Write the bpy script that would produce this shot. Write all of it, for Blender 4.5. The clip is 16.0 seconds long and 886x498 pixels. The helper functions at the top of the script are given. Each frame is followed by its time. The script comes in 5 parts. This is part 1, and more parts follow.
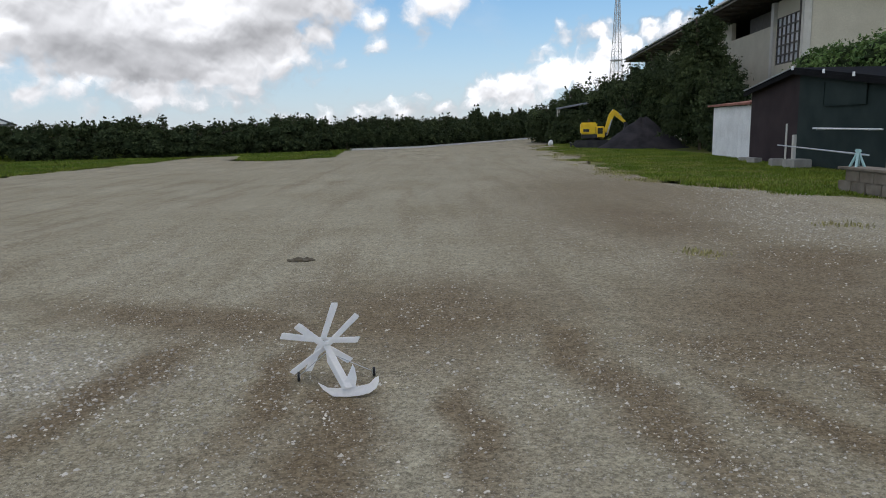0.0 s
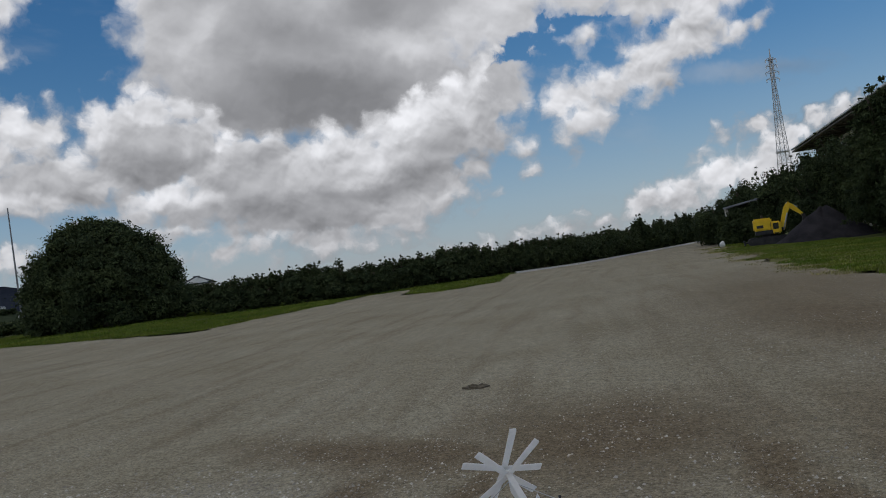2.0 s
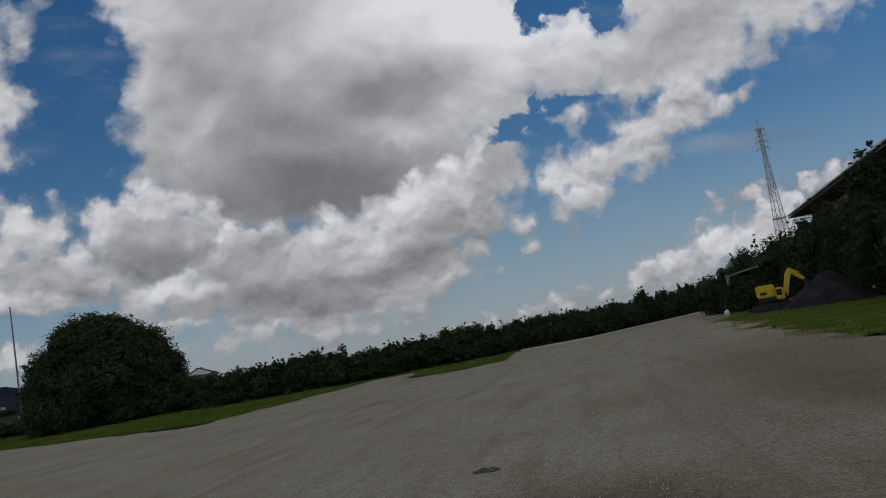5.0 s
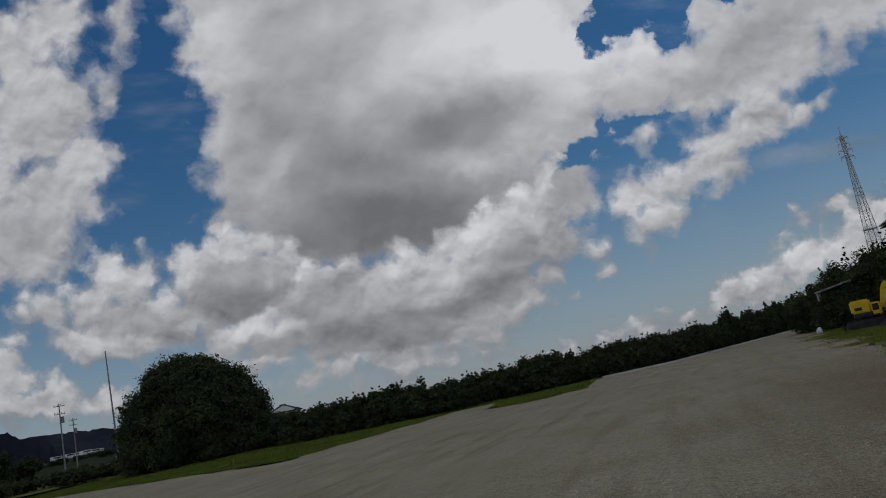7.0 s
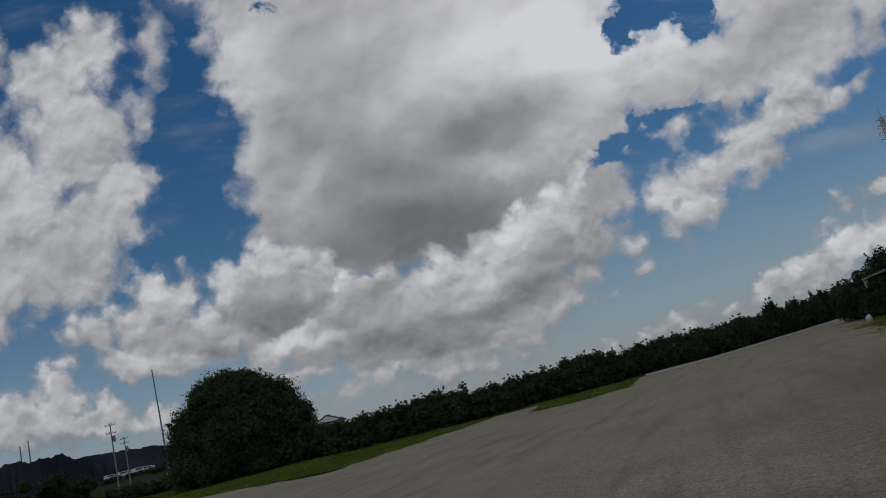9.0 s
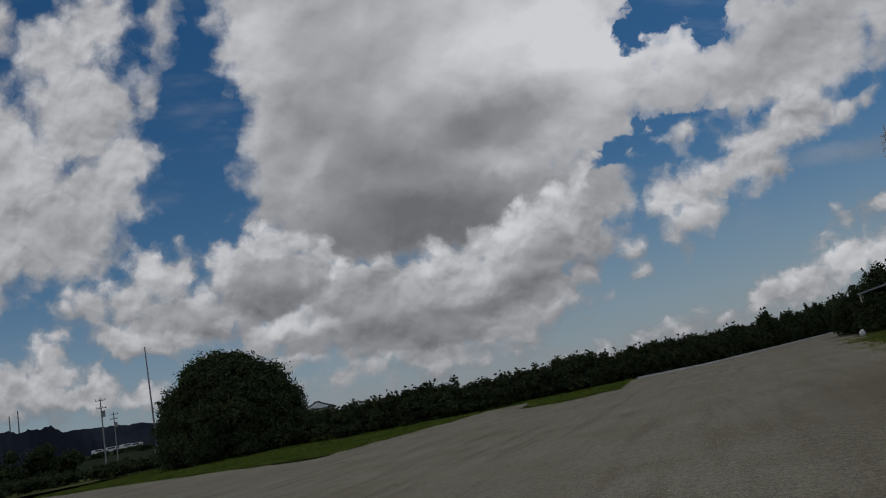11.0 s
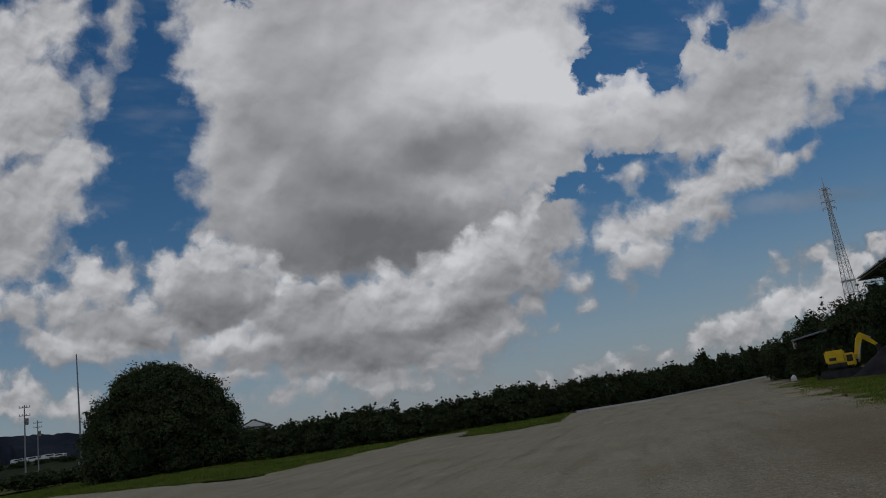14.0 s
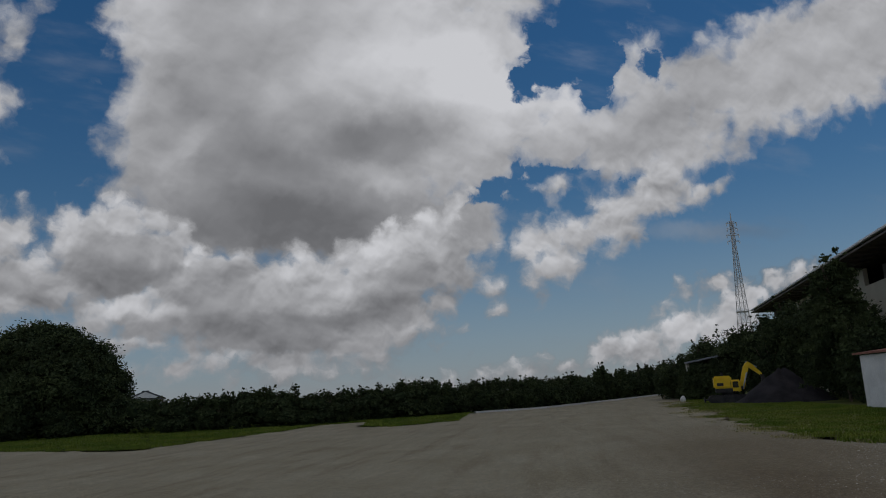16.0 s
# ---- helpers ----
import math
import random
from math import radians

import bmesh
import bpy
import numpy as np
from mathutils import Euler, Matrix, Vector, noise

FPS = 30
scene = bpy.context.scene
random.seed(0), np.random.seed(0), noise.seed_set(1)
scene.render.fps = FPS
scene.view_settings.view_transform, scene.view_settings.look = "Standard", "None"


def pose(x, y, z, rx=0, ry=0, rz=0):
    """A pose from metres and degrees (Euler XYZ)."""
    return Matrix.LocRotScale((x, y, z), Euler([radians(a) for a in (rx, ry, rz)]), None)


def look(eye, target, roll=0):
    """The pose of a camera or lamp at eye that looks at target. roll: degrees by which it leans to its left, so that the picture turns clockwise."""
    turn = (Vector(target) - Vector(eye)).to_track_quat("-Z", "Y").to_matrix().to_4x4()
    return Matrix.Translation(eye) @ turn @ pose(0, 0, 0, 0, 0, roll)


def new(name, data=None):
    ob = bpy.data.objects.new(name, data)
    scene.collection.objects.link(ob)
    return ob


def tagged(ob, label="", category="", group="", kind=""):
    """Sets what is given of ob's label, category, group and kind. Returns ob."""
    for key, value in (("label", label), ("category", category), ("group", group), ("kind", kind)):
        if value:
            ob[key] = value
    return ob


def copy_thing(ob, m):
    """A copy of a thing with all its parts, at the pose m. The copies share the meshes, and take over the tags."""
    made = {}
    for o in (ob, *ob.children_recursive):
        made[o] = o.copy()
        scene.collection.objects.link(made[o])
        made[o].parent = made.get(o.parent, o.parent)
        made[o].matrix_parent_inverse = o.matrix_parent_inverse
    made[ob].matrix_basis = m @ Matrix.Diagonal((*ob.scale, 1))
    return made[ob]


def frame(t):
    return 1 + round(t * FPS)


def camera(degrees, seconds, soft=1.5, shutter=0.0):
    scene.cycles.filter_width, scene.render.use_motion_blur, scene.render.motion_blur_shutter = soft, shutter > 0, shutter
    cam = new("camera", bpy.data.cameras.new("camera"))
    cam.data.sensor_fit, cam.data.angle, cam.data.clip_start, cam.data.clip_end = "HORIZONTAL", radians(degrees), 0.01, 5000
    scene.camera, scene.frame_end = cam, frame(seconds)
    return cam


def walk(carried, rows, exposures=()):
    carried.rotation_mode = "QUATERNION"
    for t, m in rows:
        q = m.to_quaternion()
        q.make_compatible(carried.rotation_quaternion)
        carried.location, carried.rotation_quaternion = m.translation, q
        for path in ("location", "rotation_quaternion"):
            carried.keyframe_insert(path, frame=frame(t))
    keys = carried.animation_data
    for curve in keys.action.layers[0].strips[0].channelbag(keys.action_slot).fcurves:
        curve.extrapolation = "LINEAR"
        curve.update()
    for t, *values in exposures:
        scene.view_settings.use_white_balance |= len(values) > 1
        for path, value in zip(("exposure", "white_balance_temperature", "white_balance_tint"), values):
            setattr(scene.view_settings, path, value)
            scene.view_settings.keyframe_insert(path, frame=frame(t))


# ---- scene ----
cam = camera(62.0, 16.0, soft=1.0)
EYE = (0.0, 0.0, 1.7)
# seconds, tilt, lean, turn (degrees)
ROWS = [
    (0, 80.58, 0.97, -0.14),
    (0.5, 84.03, 1.44, 2.04),
    (1, 87.14, 4.66, 6.61),
    (1.5, 89.69, 6.22, 12.13),
    (2, 90.92, 7.23, 12.40),
    (2.5, 92.01, 8.38, 12.61),
    (3, 93.30, 8.40, 12.85),
    (3.5, 93.88, 8.39, 12.68),
    (6, 99.69, 12.02, 15.25),
    (6.5, 100.43, 12.43, 18.10),
    (7, 100.66, 11.44, 18.86),
    (7.5, 101.11, 13.69, 19.98),
    (8, 101.78, 14.68, 22.01),
    (8.5, 101.68, 13.43, 22.33),
    (9, 101.77, 13.70, 22.16),
    (11.5, 101.03, 10.11, 20.96),
    (12, 102.01, 9.71, 20.28),
    (12.5, 101.88, 9.06, 19.27),
    (13, 101.98, 8.08, 18.38),
    (13.5, 101.98, 8.08, 17.83),
    (14, 102.22, 8.02, 16.83),
    (14.5, 101.84, 6.24, 14.68),
    (15, 101.87, 6.21, 13.73),
    (15.5, 101.37, 4.18, 11.23),
    (16, 101.00, 2.90, 9.30),
]
EXPOSURES = [(0, 0.02), (0.5, -0.16), (1.0, -0.43), (1.5, -0.65), (3.5, -0.98), (6.0, -1.25), (9.0, -1.32), (16.0, -1.42)]
walk(cam, [(t, pose(*EYE, rx, ry, rz)) for t, rx, ry, rz in ROWS], EXPOSURES)

# ---------------------------------------------------------------- sky and sun
SUN_EL, SUN_AZ = 68.0, 60.0          # degrees; azimuth clockwise from +y

world = bpy.data.worlds.new("sky")
scene.world = world
world.use_nodes = True
W = world.node_tree
W.nodes.clear()


def wn(kind):
    return W.nodes.new(kind)


def wlink(value, socket):
    if isinstance(value, (int, float)):
        socket.default_value = value
    elif isinstance(value, tuple):
        socket.default_value = value
    else:
        W.links.new(value, socket)


def wmath(op, a, b=0.0, c=0.0, clamp=False):
    node = wn("ShaderNodeMath")
    node.operation, node.use_clamp = op, clamp
    for value, socket in zip((a, b, c), node.inputs):
        wlink(value, socket)
    return node.outputs[0]


def wvec(op, a, b=(0, 0, 0)):
    node = wn("ShaderNodeVectorMath")
    node.operation = op
    wlink(a, node.inputs[0])
    wlink(b, node.inputs[1])
    return node.outputs["Value"] if op in ("DOT_PRODUCT", "LENGTH", "DISTANCE") else node.outputs["Vector"]


def wrange(x, a, b, lo, hi, smooth=True):
    node = wn("ShaderNodeMapRange")
    node.interpolation_type, node.clamp = "SMOOTHSTEP" if smooth else "LINEAR", True
    for value, socket in zip((x, a, b, lo, hi), node.inputs):
        wlink(value, socket)
    return node.outputs[0]


def wnoise(vec, scale, detail, rough=0.55):
    node = wn("ShaderNodeTexNoise")
    wlink(vec, node.inputs["Vector"])
    node.inputs["Scale"].default_value = scale
    node.inputs["Detail"].default_value = detail
    node.inputs["Roughness"].default_value = rough
    return node


way = wn("ShaderNodeTexCoord").outputs["Generated"]
# a flat chart of the part of the sky ahead, in thousandths
RIGHT, UP, AHEAD = (0.9327, 0.3254, -0.1553), (0.2116, -0.1452, 0.9665), (-0.2920, 0.9343, 0.2043)
deep = wmath("MAXIMUM", wvec("DOT_PRODUCT", way, AHEAD), 0.12)
chart = wn("ShaderNodeCombineXYZ")
wlink(wmath("MULTIPLY_ADD", wmath("DIVIDE", wvec("DOT_PRODUCT", way, RIGHT), deep), 1.3048, 0.784), chart.inputs[0])
wlink(wmath("MULTIPLY_ADD", wmath("DIVIDE", wvec("DOT_PRODUCT", way, UP), deep), -1.3048, 0.441), chart.inputs[1])
flat = chart.outputs[0]
# billowing edges: the chart is bent by two scales of noise
soft_bend = wnoise(flat, 13.0, 3.0, 0.5)
fine_bend = wnoise(flat, 44.0, 4.0, 0.55)
bent = wvec("ADD", flat, wvec("MULTIPLY", wvec("SUBTRACT", soft_bend.outputs["Color"], (0.5, 0.5, 0.5)), (0.042, 0.036, 0.0)))
calm = bent
bent = wvec("ADD", bent, wvec("MULTIPLY", wvec("SUBTRACT", fine_bend.outputs["Color"], (0.5, 0.5, 0.5)), (0.022, 0.022, 0.0)))


def puff(cx, cy, rx, ry, turn=0.0, light=0.0):
    """An oval cloud on the chart, in thousandths, and its own light."""
    return cx, cy, rx, ry, turn, light


def shape(cx, cy, rx, ry, turn, light, after=None, fall=-0.16):
    """How deep a place lies inside a puff (negative outside), and its light, from a bright top to a grey foot."""
    vec = bent
    if after is not None:
        order = wn("ShaderNodeVectorMath")
        order.operation = "MULTIPLY_ADD"
        wlink(after, order.inputs[0])
        order.inputs[1].default_value = (1e-7, 1e-7, 0)
        wlink(bent, order.inputs[2])
        vec = order.outputs[0]
    m = wn("ShaderNodeMapping")
    m.vector_type = "TEXTURE"
    wlink(vec, m.inputs["Vector"])
    m.inputs["Location"].default_value = (cx / 1000, cy / 1000, 0)
    m.inputs["Rotation"].default_value = (0, 0, radians(turn))
    m.inputs["Scale"].default_value = (rx / 1000, ry / 1000, 1)
    size = min(rx, ry) / 1000
    deep_in = wmath("MULTIPLY_ADD", wvec("LENGTH", m.outputs[0]), -size, size)
    return deep_in, wmath("ADD", wvec("DOT_PRODUCT", m.outputs[0], (0.0, fall, 0.0)), light)


def over(below, above, blend):
    """Two layers of cloud: the deeper one at a place gives its light."""
    (total, tone), (deep_in, light) = below, above
    share = wrange(wmath("SUBTRACT", deep_in, total), -blend, blend, 0.0, 1.0)
    tone = wmath("MULTIPLY_ADD", share, wmath("SUBTRACT", light, tone), tone)
    return wmath("SMOOTH_MAX", total, deep_in, blend), tone


def heap_up(puffs, blend=0.02, after=None, fall=-0.16):
    layer = shape(*puffs[0], after, fall)
    for p in puffs[1:]:
        layer = over(layer, shape(*p, layer[0], fall), blend)
    return layer


great_puffs = [
    puff(640, 60, 290, 210, 0, 0.10), puff(700, 250, 300, 180, 0, 0.0), puff(482, 300, 88, 150, 0, 0.08), puff(436, 84, 82, 88, 0, 0.36),
    puff(800, 130, 260, 200, 0, 0.20), puff(950, 150, 150, 140, 0, 0.38), puff(1000, 250, 110, 76, -25, 0.14), puff(620, 400, 220, 100, 0, -0.16),
    puff(800, 390, 220, 100, 0, -0.20), puff(960, 380, 110, 66, -10, -0.10), puff(1026, 376, 56, 60, 0, -0.08), puff(1010, 40, 78, 78, 0, 0.30),
    puff(560, -90, 260, 130, 0, 0.12), puff(860, -90, 260, 130, 0, 0.22), puff(1064, 185, 80, 66, -15, 0.34), puff(1148, 132, 50, 44, -20, 0.50),
    puff(1190, 195, 120, 60, -12, 0.22), puff(1284, 180, 100, 72, -15, 0.12), puff(1288, 62, 36, 84, 8, 0.22), puff(1350, 130, 80, 84, 0, 0.08),
    puff(1440, 50, 110, 80, -10, 0.06), puff(1540, 26, 130, 80, -8, 0.12), puff(1640, -30, 200, 110, -12, 0.14), puff(1790, -120, 190, 120, -14, 0.12),
    puff(1530, 96, 110, 36, -8, 0.12), puff(1430, 132, 70, 30, -38, 0.20), puff(1440, 196, 50, 22, -15, 0.10), puff(1392, 205, 80, 44, -30, 0.12), puff(1468, 150, 60, 30, -20, 0.0)]
arm_puffs = [
    puff(1158, 386, 66, 38, -18, 0.24), puff(1225, 366, 76, 38, -24, 0.16), puff(1290, 322, 72, 52, -36, 0.16), puff(1360, 266, 90, 52, -35, 0.12),
    puff(1182, 432, 66, 32, -35, 0.06), puff(1150, 462, 34, 14, -30, 0.02), puff(1440, 258, 52, 18, -32, 0.04), puff(1172, 284, 36, 16, -32, 0.10),
    puff(1222, 256, 34, 12, -18, 0.02), puff(1320, 348, 70, 26, -35, 0.0), puff(1076, 484, 24, 17, -20, 0.14), puff(1090, 517, 26, 11, -16, 0.12)]
column_puffs = [
    puff(60, 90, 76, 62, -10, 0.20), puff(140, 40, 58, 66, 0, 0.28), puff(100, 200, 84, 110, 0, 0.16), puff(172, 290, 62, 66, 0, 0.22), puff(110, 350, 104, 66, 0, 0.10),
    puff(50, 420, 130, 84, 0, 0.02), puff(100, 470, 44, 28, -10, 0.06), puff(0, 300, 70, 84, 0, 0.26), puff(-110, 330, 140, 230, 0, 0.12), puff(216, 166, 26, 40, -12, 0.18),
    puff(256, 50, 20, 54, 8, 0.06), puff(-90, 40, 80, 60, 0, 0.1), puff(168, 178, 34, 40, 0, 0.10), puff(60, 180, 60, 50, 0, 0.16)]
low_puffs = [
    puff(30, 632, 40, 44, 0, 0.22), puff(18, 672, 66, 34, 0, 0.12), puff(100, 690, 46, 30, -20, 0.22), puff(70, 716, 110, 34, -4, 0.08), puff(186, 714, 66, 26, -6, 0.10), puff(-70, 700, 110, 50, 0, 0.1),
    puff(1322, 562, 60, 26, -22, 0.28), puff(1390, 546, 70, 34, -20, 0.18), puff(1455, 508, 66, 36, -20, 0.30), puff(1530, 500, 70, 34, -20, 0.18), puff(1488, 424, 48, 19, -14, 0.22), puff(1560, 448, 62, 34, -22, 0.26),
    puff(1120, 638, 66, 17, -18, 0.18), puff(1206, 598, 14, 10, -15, 0.30), puff(1222, 612, 38, 12, -14, 0.12), puff(1400, 487, 22, 9, -20, 0.15), puff(1670, 385, 80, 28, -14, 0.20), puff(1750, 420, 90, 40, -14, 0.16),
    puff(1030, 668, 70, 15, -12, 0.10), puff(540, 692, 90, 12, -8, 0.0)]
bank_puffs = [
    puff(1000, 468, 66, 40, -48, -0.08), puff(962, 542, 58, 32, -46, 0.0), puff(915, 592, 70, 26, -34, 0.0), puff(730, 655, 180, 26, -8, -0.04), puff(540, 610, 190, 40, -3, -0.06), puff(830, 618, 110, 30, -16, -0.02),
    puff(740, 580, 250, 84, -8, -0.12), puff(890, 500, 140, 74, -32, -0.10), puff(290, 575, 190, 52, -4, -0.08), puff(600, 560, 130, 80, -4, -0.12), puff(420, 520, 110, 80, -10, -0.14),
    puff(110, 542, 72, 32, 0, 0.10), puff(176, 538, 90, 34, -5, 0.14), puff(204, 476, 22, 26, 0, 0.32), puff(232, 502, 62, 42, -18, 0.22), puff(274, 482, 24, 36, 0, 0.22), puff(250, 535, 60, 30, -5, 0.06),
    puff(166, 606, 62, 34, 0, 0.16), puff(250, 606, 90, 34, 0, 0.14), puff(302, 562, 56, 44, -10, 0.20), puff(300, 532, 16, 24, 0, 0.26), puff(352, 582, 60, 42, -10, 0.10), puff(210, 628, 90, 16, 0, 0.02),
    puff(432, 462, 66, 48, -8, 0.28), puff(372, 492, 50, 54, -30, 0.18), puff(480, 454, 44, 28, 0, 0.14), puff(430, 520, 100, 44, -5, 0.02), puff(510, 505, 60, 60, 0, -0.02),
    puff(552, 503, 31, 30, 0, 0.36), puff(562, 548, 44, 50, 0, 0.30), puff(484, 584, 80, 34, -16, 0.32), puff(434, 604, 54, 30, -16, 0.30), puff(545, 588, 90, 46, 0, 0.16), puff(560, 622, 170, 20, -3, -0.06),
    puff(660, 532, 92, 50, -4, 0.04), puff(770, 518, 120, 56, -10, 0.12), puff(862, 470, 94, 58, -32, 0.16), puff(920, 420, 78, 42, -36, 0.30), puff(974, 374, 20, 44, 28, 0.26), puff(985, 440, 64, 50, -40, 0.04),
    puff(1032, 446, 36, 22, -32, 0.14), puff(900, 518, 90, 44, -20, 0.22), puff(960, 540, 46, 20, -42, 0.18), puff(870, 590, 110, 19, -13, 0.22), puff(936, 568, 52, 15, -32, 0.18), puff(760, 572, 150, 34, -8, -0.02),
    puff(700, 618, 190, 30, -6, 0.0), puff(642, 656, 44, 24, -10, 0.22), puff(706, 676, 120, 14, -6, 0.08), puff(450, 656, 130, 13, -2, 0.04), puff(820, 640, 100, 14, -13, 0.06)]
gap_puffs = [
    puff(1216, 52, 42, 68, 8), puff(1140, 42, 62, 54, -12), puff(1092, 112, 26, 28, 50), puff(1326, 26, 22, 28, -20), puff(465, 8, 26, 16, 0),
    puff(1180, 262, 64, 12, -4), puff(1060, 306, 52, 18, -24), puff(1120, 285, 30, 20, -20)]


def cauliflower(size):
    node = wn("ShaderNodeTexVoronoi")
    node.feature, node.voronoi_dimensions = "SMOOTH_F1", "2D"
    wlink(bent, node.inputs["Vector"])
    node.inputs["Scale"].default_value, node.inputs["Smoothness"].default_value = size, 0.5
    return node.outputs["Distance"]


lumps = cauliflower(24.0)
ragged = wnoise(bent, 20.0, 7.0, 0.60)
rough = wmath("MULTIPLY_ADD", ragged.outputs[0], 0.074, -0.037)
rough = wmath("ADD", rough, wmath("MULTIPLY_ADD", lumps, -0.030, 0.013))
BASE = 0.78


def lay(picture, puffs, blend, thin, thick, fall=-0.16, edge=0.16, gaps=None, crisp=1.0):
    """Lays a group of clouds before those behind it: how much of the sky is covered, and the light and relief of the cloud there."""
    cover, tone, lumpy = picture if picture else (None, None, None)
    deep_in, light = heap_up(puffs, blend, cover, fall)
    deep_in = wmath("ADD", deep_in, rough)
    if gaps:
        hole = heap_up(gaps, 0.01, deep_in)[0]
        deep_in = wmath("SUBTRACT", deep_in, wmath("MULTIPLY", wmath("MAXIMUM", wmath("MULTIPLY_ADD", rough, -0.8, wmath("ADD", hole, 0.006)), 0.0), 3.0))
    share = wrange(deep_in, -thin, thick, 0.0, 1.0)
    # thin edges let the sun through
    light = wmath("ADD", wmath("ADD", light, BASE), wrange(deep_in, 0.0, 0.05, edge, 0.0))
    strong = wrange(deep_in, 0.02, 0.10, min(1.0, crisp * 2), crisp)
    if cover is None:
        return share, light, strong
    return (wmath("MAXIMUM", cover, share), wmath("MULTIPLY_ADD", share, wmath("SUBTRACT", light, tone), tone),
            wmath("MULTIPLY_ADD", share, wmath("SUBTRACT", strong, lumpy), lumpy))


def shade(picture, spots):
    """Broad lights and shadows across the masses."""
    cover, tone, lumpy = picture
    for cx, cy, rx, ry, turn, amount in spots:
        spread = wrange(shape(cx, cy, rx, ry, turn, 0.0, tone)[0], -0.3 * min(rx, ry) / 1000, 0.7 * min(rx, ry) / 1000, 0.0, 1.0)
        tone = wmath("MULTIPLY_ADD", spread, amount, tone)
    return cover, tone, lumpy


clouds = lay(None, great_puffs, 0.05, 0.016, 0.030, -0.10, 0.10, gap_puffs, 0.26)
clouds = shade(clouds, [
    puff(860, 246, 170, 70, -16, -0.17), puff(930, 212, 100, 50, -20, -0.12), puff(775, 274, 100, 40, -32, -0.15), puff(700, 325, 110, 50, 20, -0.08), puff(640, 350, 150, 70, 14, -0.16), puff(700, 430, 240, 66, -6, -0.16), puff(560, 230, 110, 60, 14, -0.10), puff(640, 290, 90, 50, 10, -0.06),
    puff(850, 320, 130, 26, 6, 0.16), puff(720, 345, 70, 30, 16, 0.06), puff(520, 300, 24, 80, 38, 0.14), puff(930, 115, 190, 80, -12, 0.32), puff(600, 100, 130, 90, 0, -0.08), puff(1020, 160, 60, 100, 20, 0.16), puff(690, 180, 100, 70, -20, 0.12),
    puff(1150, 225, 140, 36, -14, -0.12), puff(1330, 110, 80, 70, 0, -0.04), puff(1520, 84, 100, 26, -16, 0.16), puff(1650, 60, 130, 30, -20, 0.16), puff(480, 250, 70, 80, 0, -0.08), puff(1440, 100, 90, 40, -20, -0.08),
    puff(760, 50, 200, 90, 0, 0.12), puff(880, 20, 160, 80, 0, 0.10), puff(430, 80, 70, 70, 0, 0.12), puff(1200, 180, 90, 30, -14, 0.10), puff(1400, 20, 120, 60, 0, -0.06)])
clouds = lay(clouds, column_puffs, 0.03, 0.018, 0.030, -0.08, 0.04, None, 0.45)
clouds = lay(clouds, arm_puffs, 0.016, 0.012, 0.024, -0.20, 0.06)
clouds = lay(clouds, low_puffs, 0.010, 0.014, 0.020, -0.16, 0.04)
clouds = lay(clouds, bank_puffs, 0.012, 0.014, 0.022, -0.20, 0.05, None, 0.62)
clouds = shade(clouds, [
    puff(440, 540, 110, 26, -6, -0.10), puff(560, 622, 180, 20, -3, -0.11), puff(690, 590, 170, 22, -8, -0.12), puff(860, 556, 120, 22, -14, -0.12), puff(180, 565, 130, 18, -4, -0.09), puff(300, 612, 120, 16, -3, -0.05),
    puff(690, 640, 170, 14, -8, -0.07), puff(880, 428, 60, 26, -32, 0.11), puff(800, 552, 80, 13, -10, 0.12), puff(552, 500, 30, 28, 0, 0.08), puff(950, 470, 90, 26, -36, -0.11), puff(640, 510, 80, 26, -4, -0.05), puff(720, 500, 90, 14, -8, 0.06),
    puff(870, 512, 90, 14, -10, 0.12), puff(870, 590, 110, 12, -13, 0.09), puff(470, 585, 80, 22, -14, 0.08), puff(1000, 410, 60, 30, -35, -0.07), puff(645, 652, 50, 18, -10, 0.08)])
cover, tone, lumpy = clouds
# beyond the charted part the same weather goes on
far_field = wnoise(wvec("MULTIPLY", way, (1, 1, 1.8)), 2.6, 8.0, 0.55).outputs[0]
beside = wrange(wvec("DOT_PRODUCT", way, AHEAD), 0.50, 0.74, 1.0, 0.0)
cover = wmath("MAXIMUM", cover, wrange(wmath("MULTIPLY_ADD", beside, 1.0, far_field), 1.44, 1.60, 0.0, 1.0))
# thin veil and streaks
streak = wrange(shape(*puff(1480, 322, 125, 15, -8), cover)[0], -0.012, 0.014, 0.0, 0.34)
wisp = wrange(wnoise(wvec("MULTIPLY", flat, (2.0, 7.0, 1.0)), 2.2, 5.0, 0.55).outputs[0], 0.50, 0.78, 0.0, 0.14)
cover = wmath("MAXIMUM", cover, wmath("MAXIMUM", streak, wisp))
# light and shade of the billows
relief = wmath("MULTIPLY_ADD", lumps, -0.20, 0.085)
for size, reach, strength in ((15.0, 0.016, 0.95), (38.0, 0.006, 0.50)):
    lit = wnoise(wvec("ADD", calm, (-reach * 0.3, -reach, 0.0)), size, 2.0, 0.5).outputs[0]
    dull = wnoise(calm, size, 2.0, 0.5).outputs[0]
    relief = wmath("ADD", relief, wmath("MULTIPLY", wmath("SUBTRACT", dull, lit), strength))
relief = wmath("MULTIPLY", relief, lumpy)
broad_lit = wnoise(wvec("ADD", calm, (-0.012, -0.034, 0.0)), 5.5, 2.0, 0.5).outputs[0]
relief = wmath("MULTIPLY_ADD", wmath("SUBTRACT", wnoise(calm, 5.5, 2.0, 0.5).outputs[0], broad_lit), 0.85, relief)
glow = wmath("MULTIPLY_ADD", relief, wrange(tone, 0.45, 1.0, 0.45, 1.15), tone)
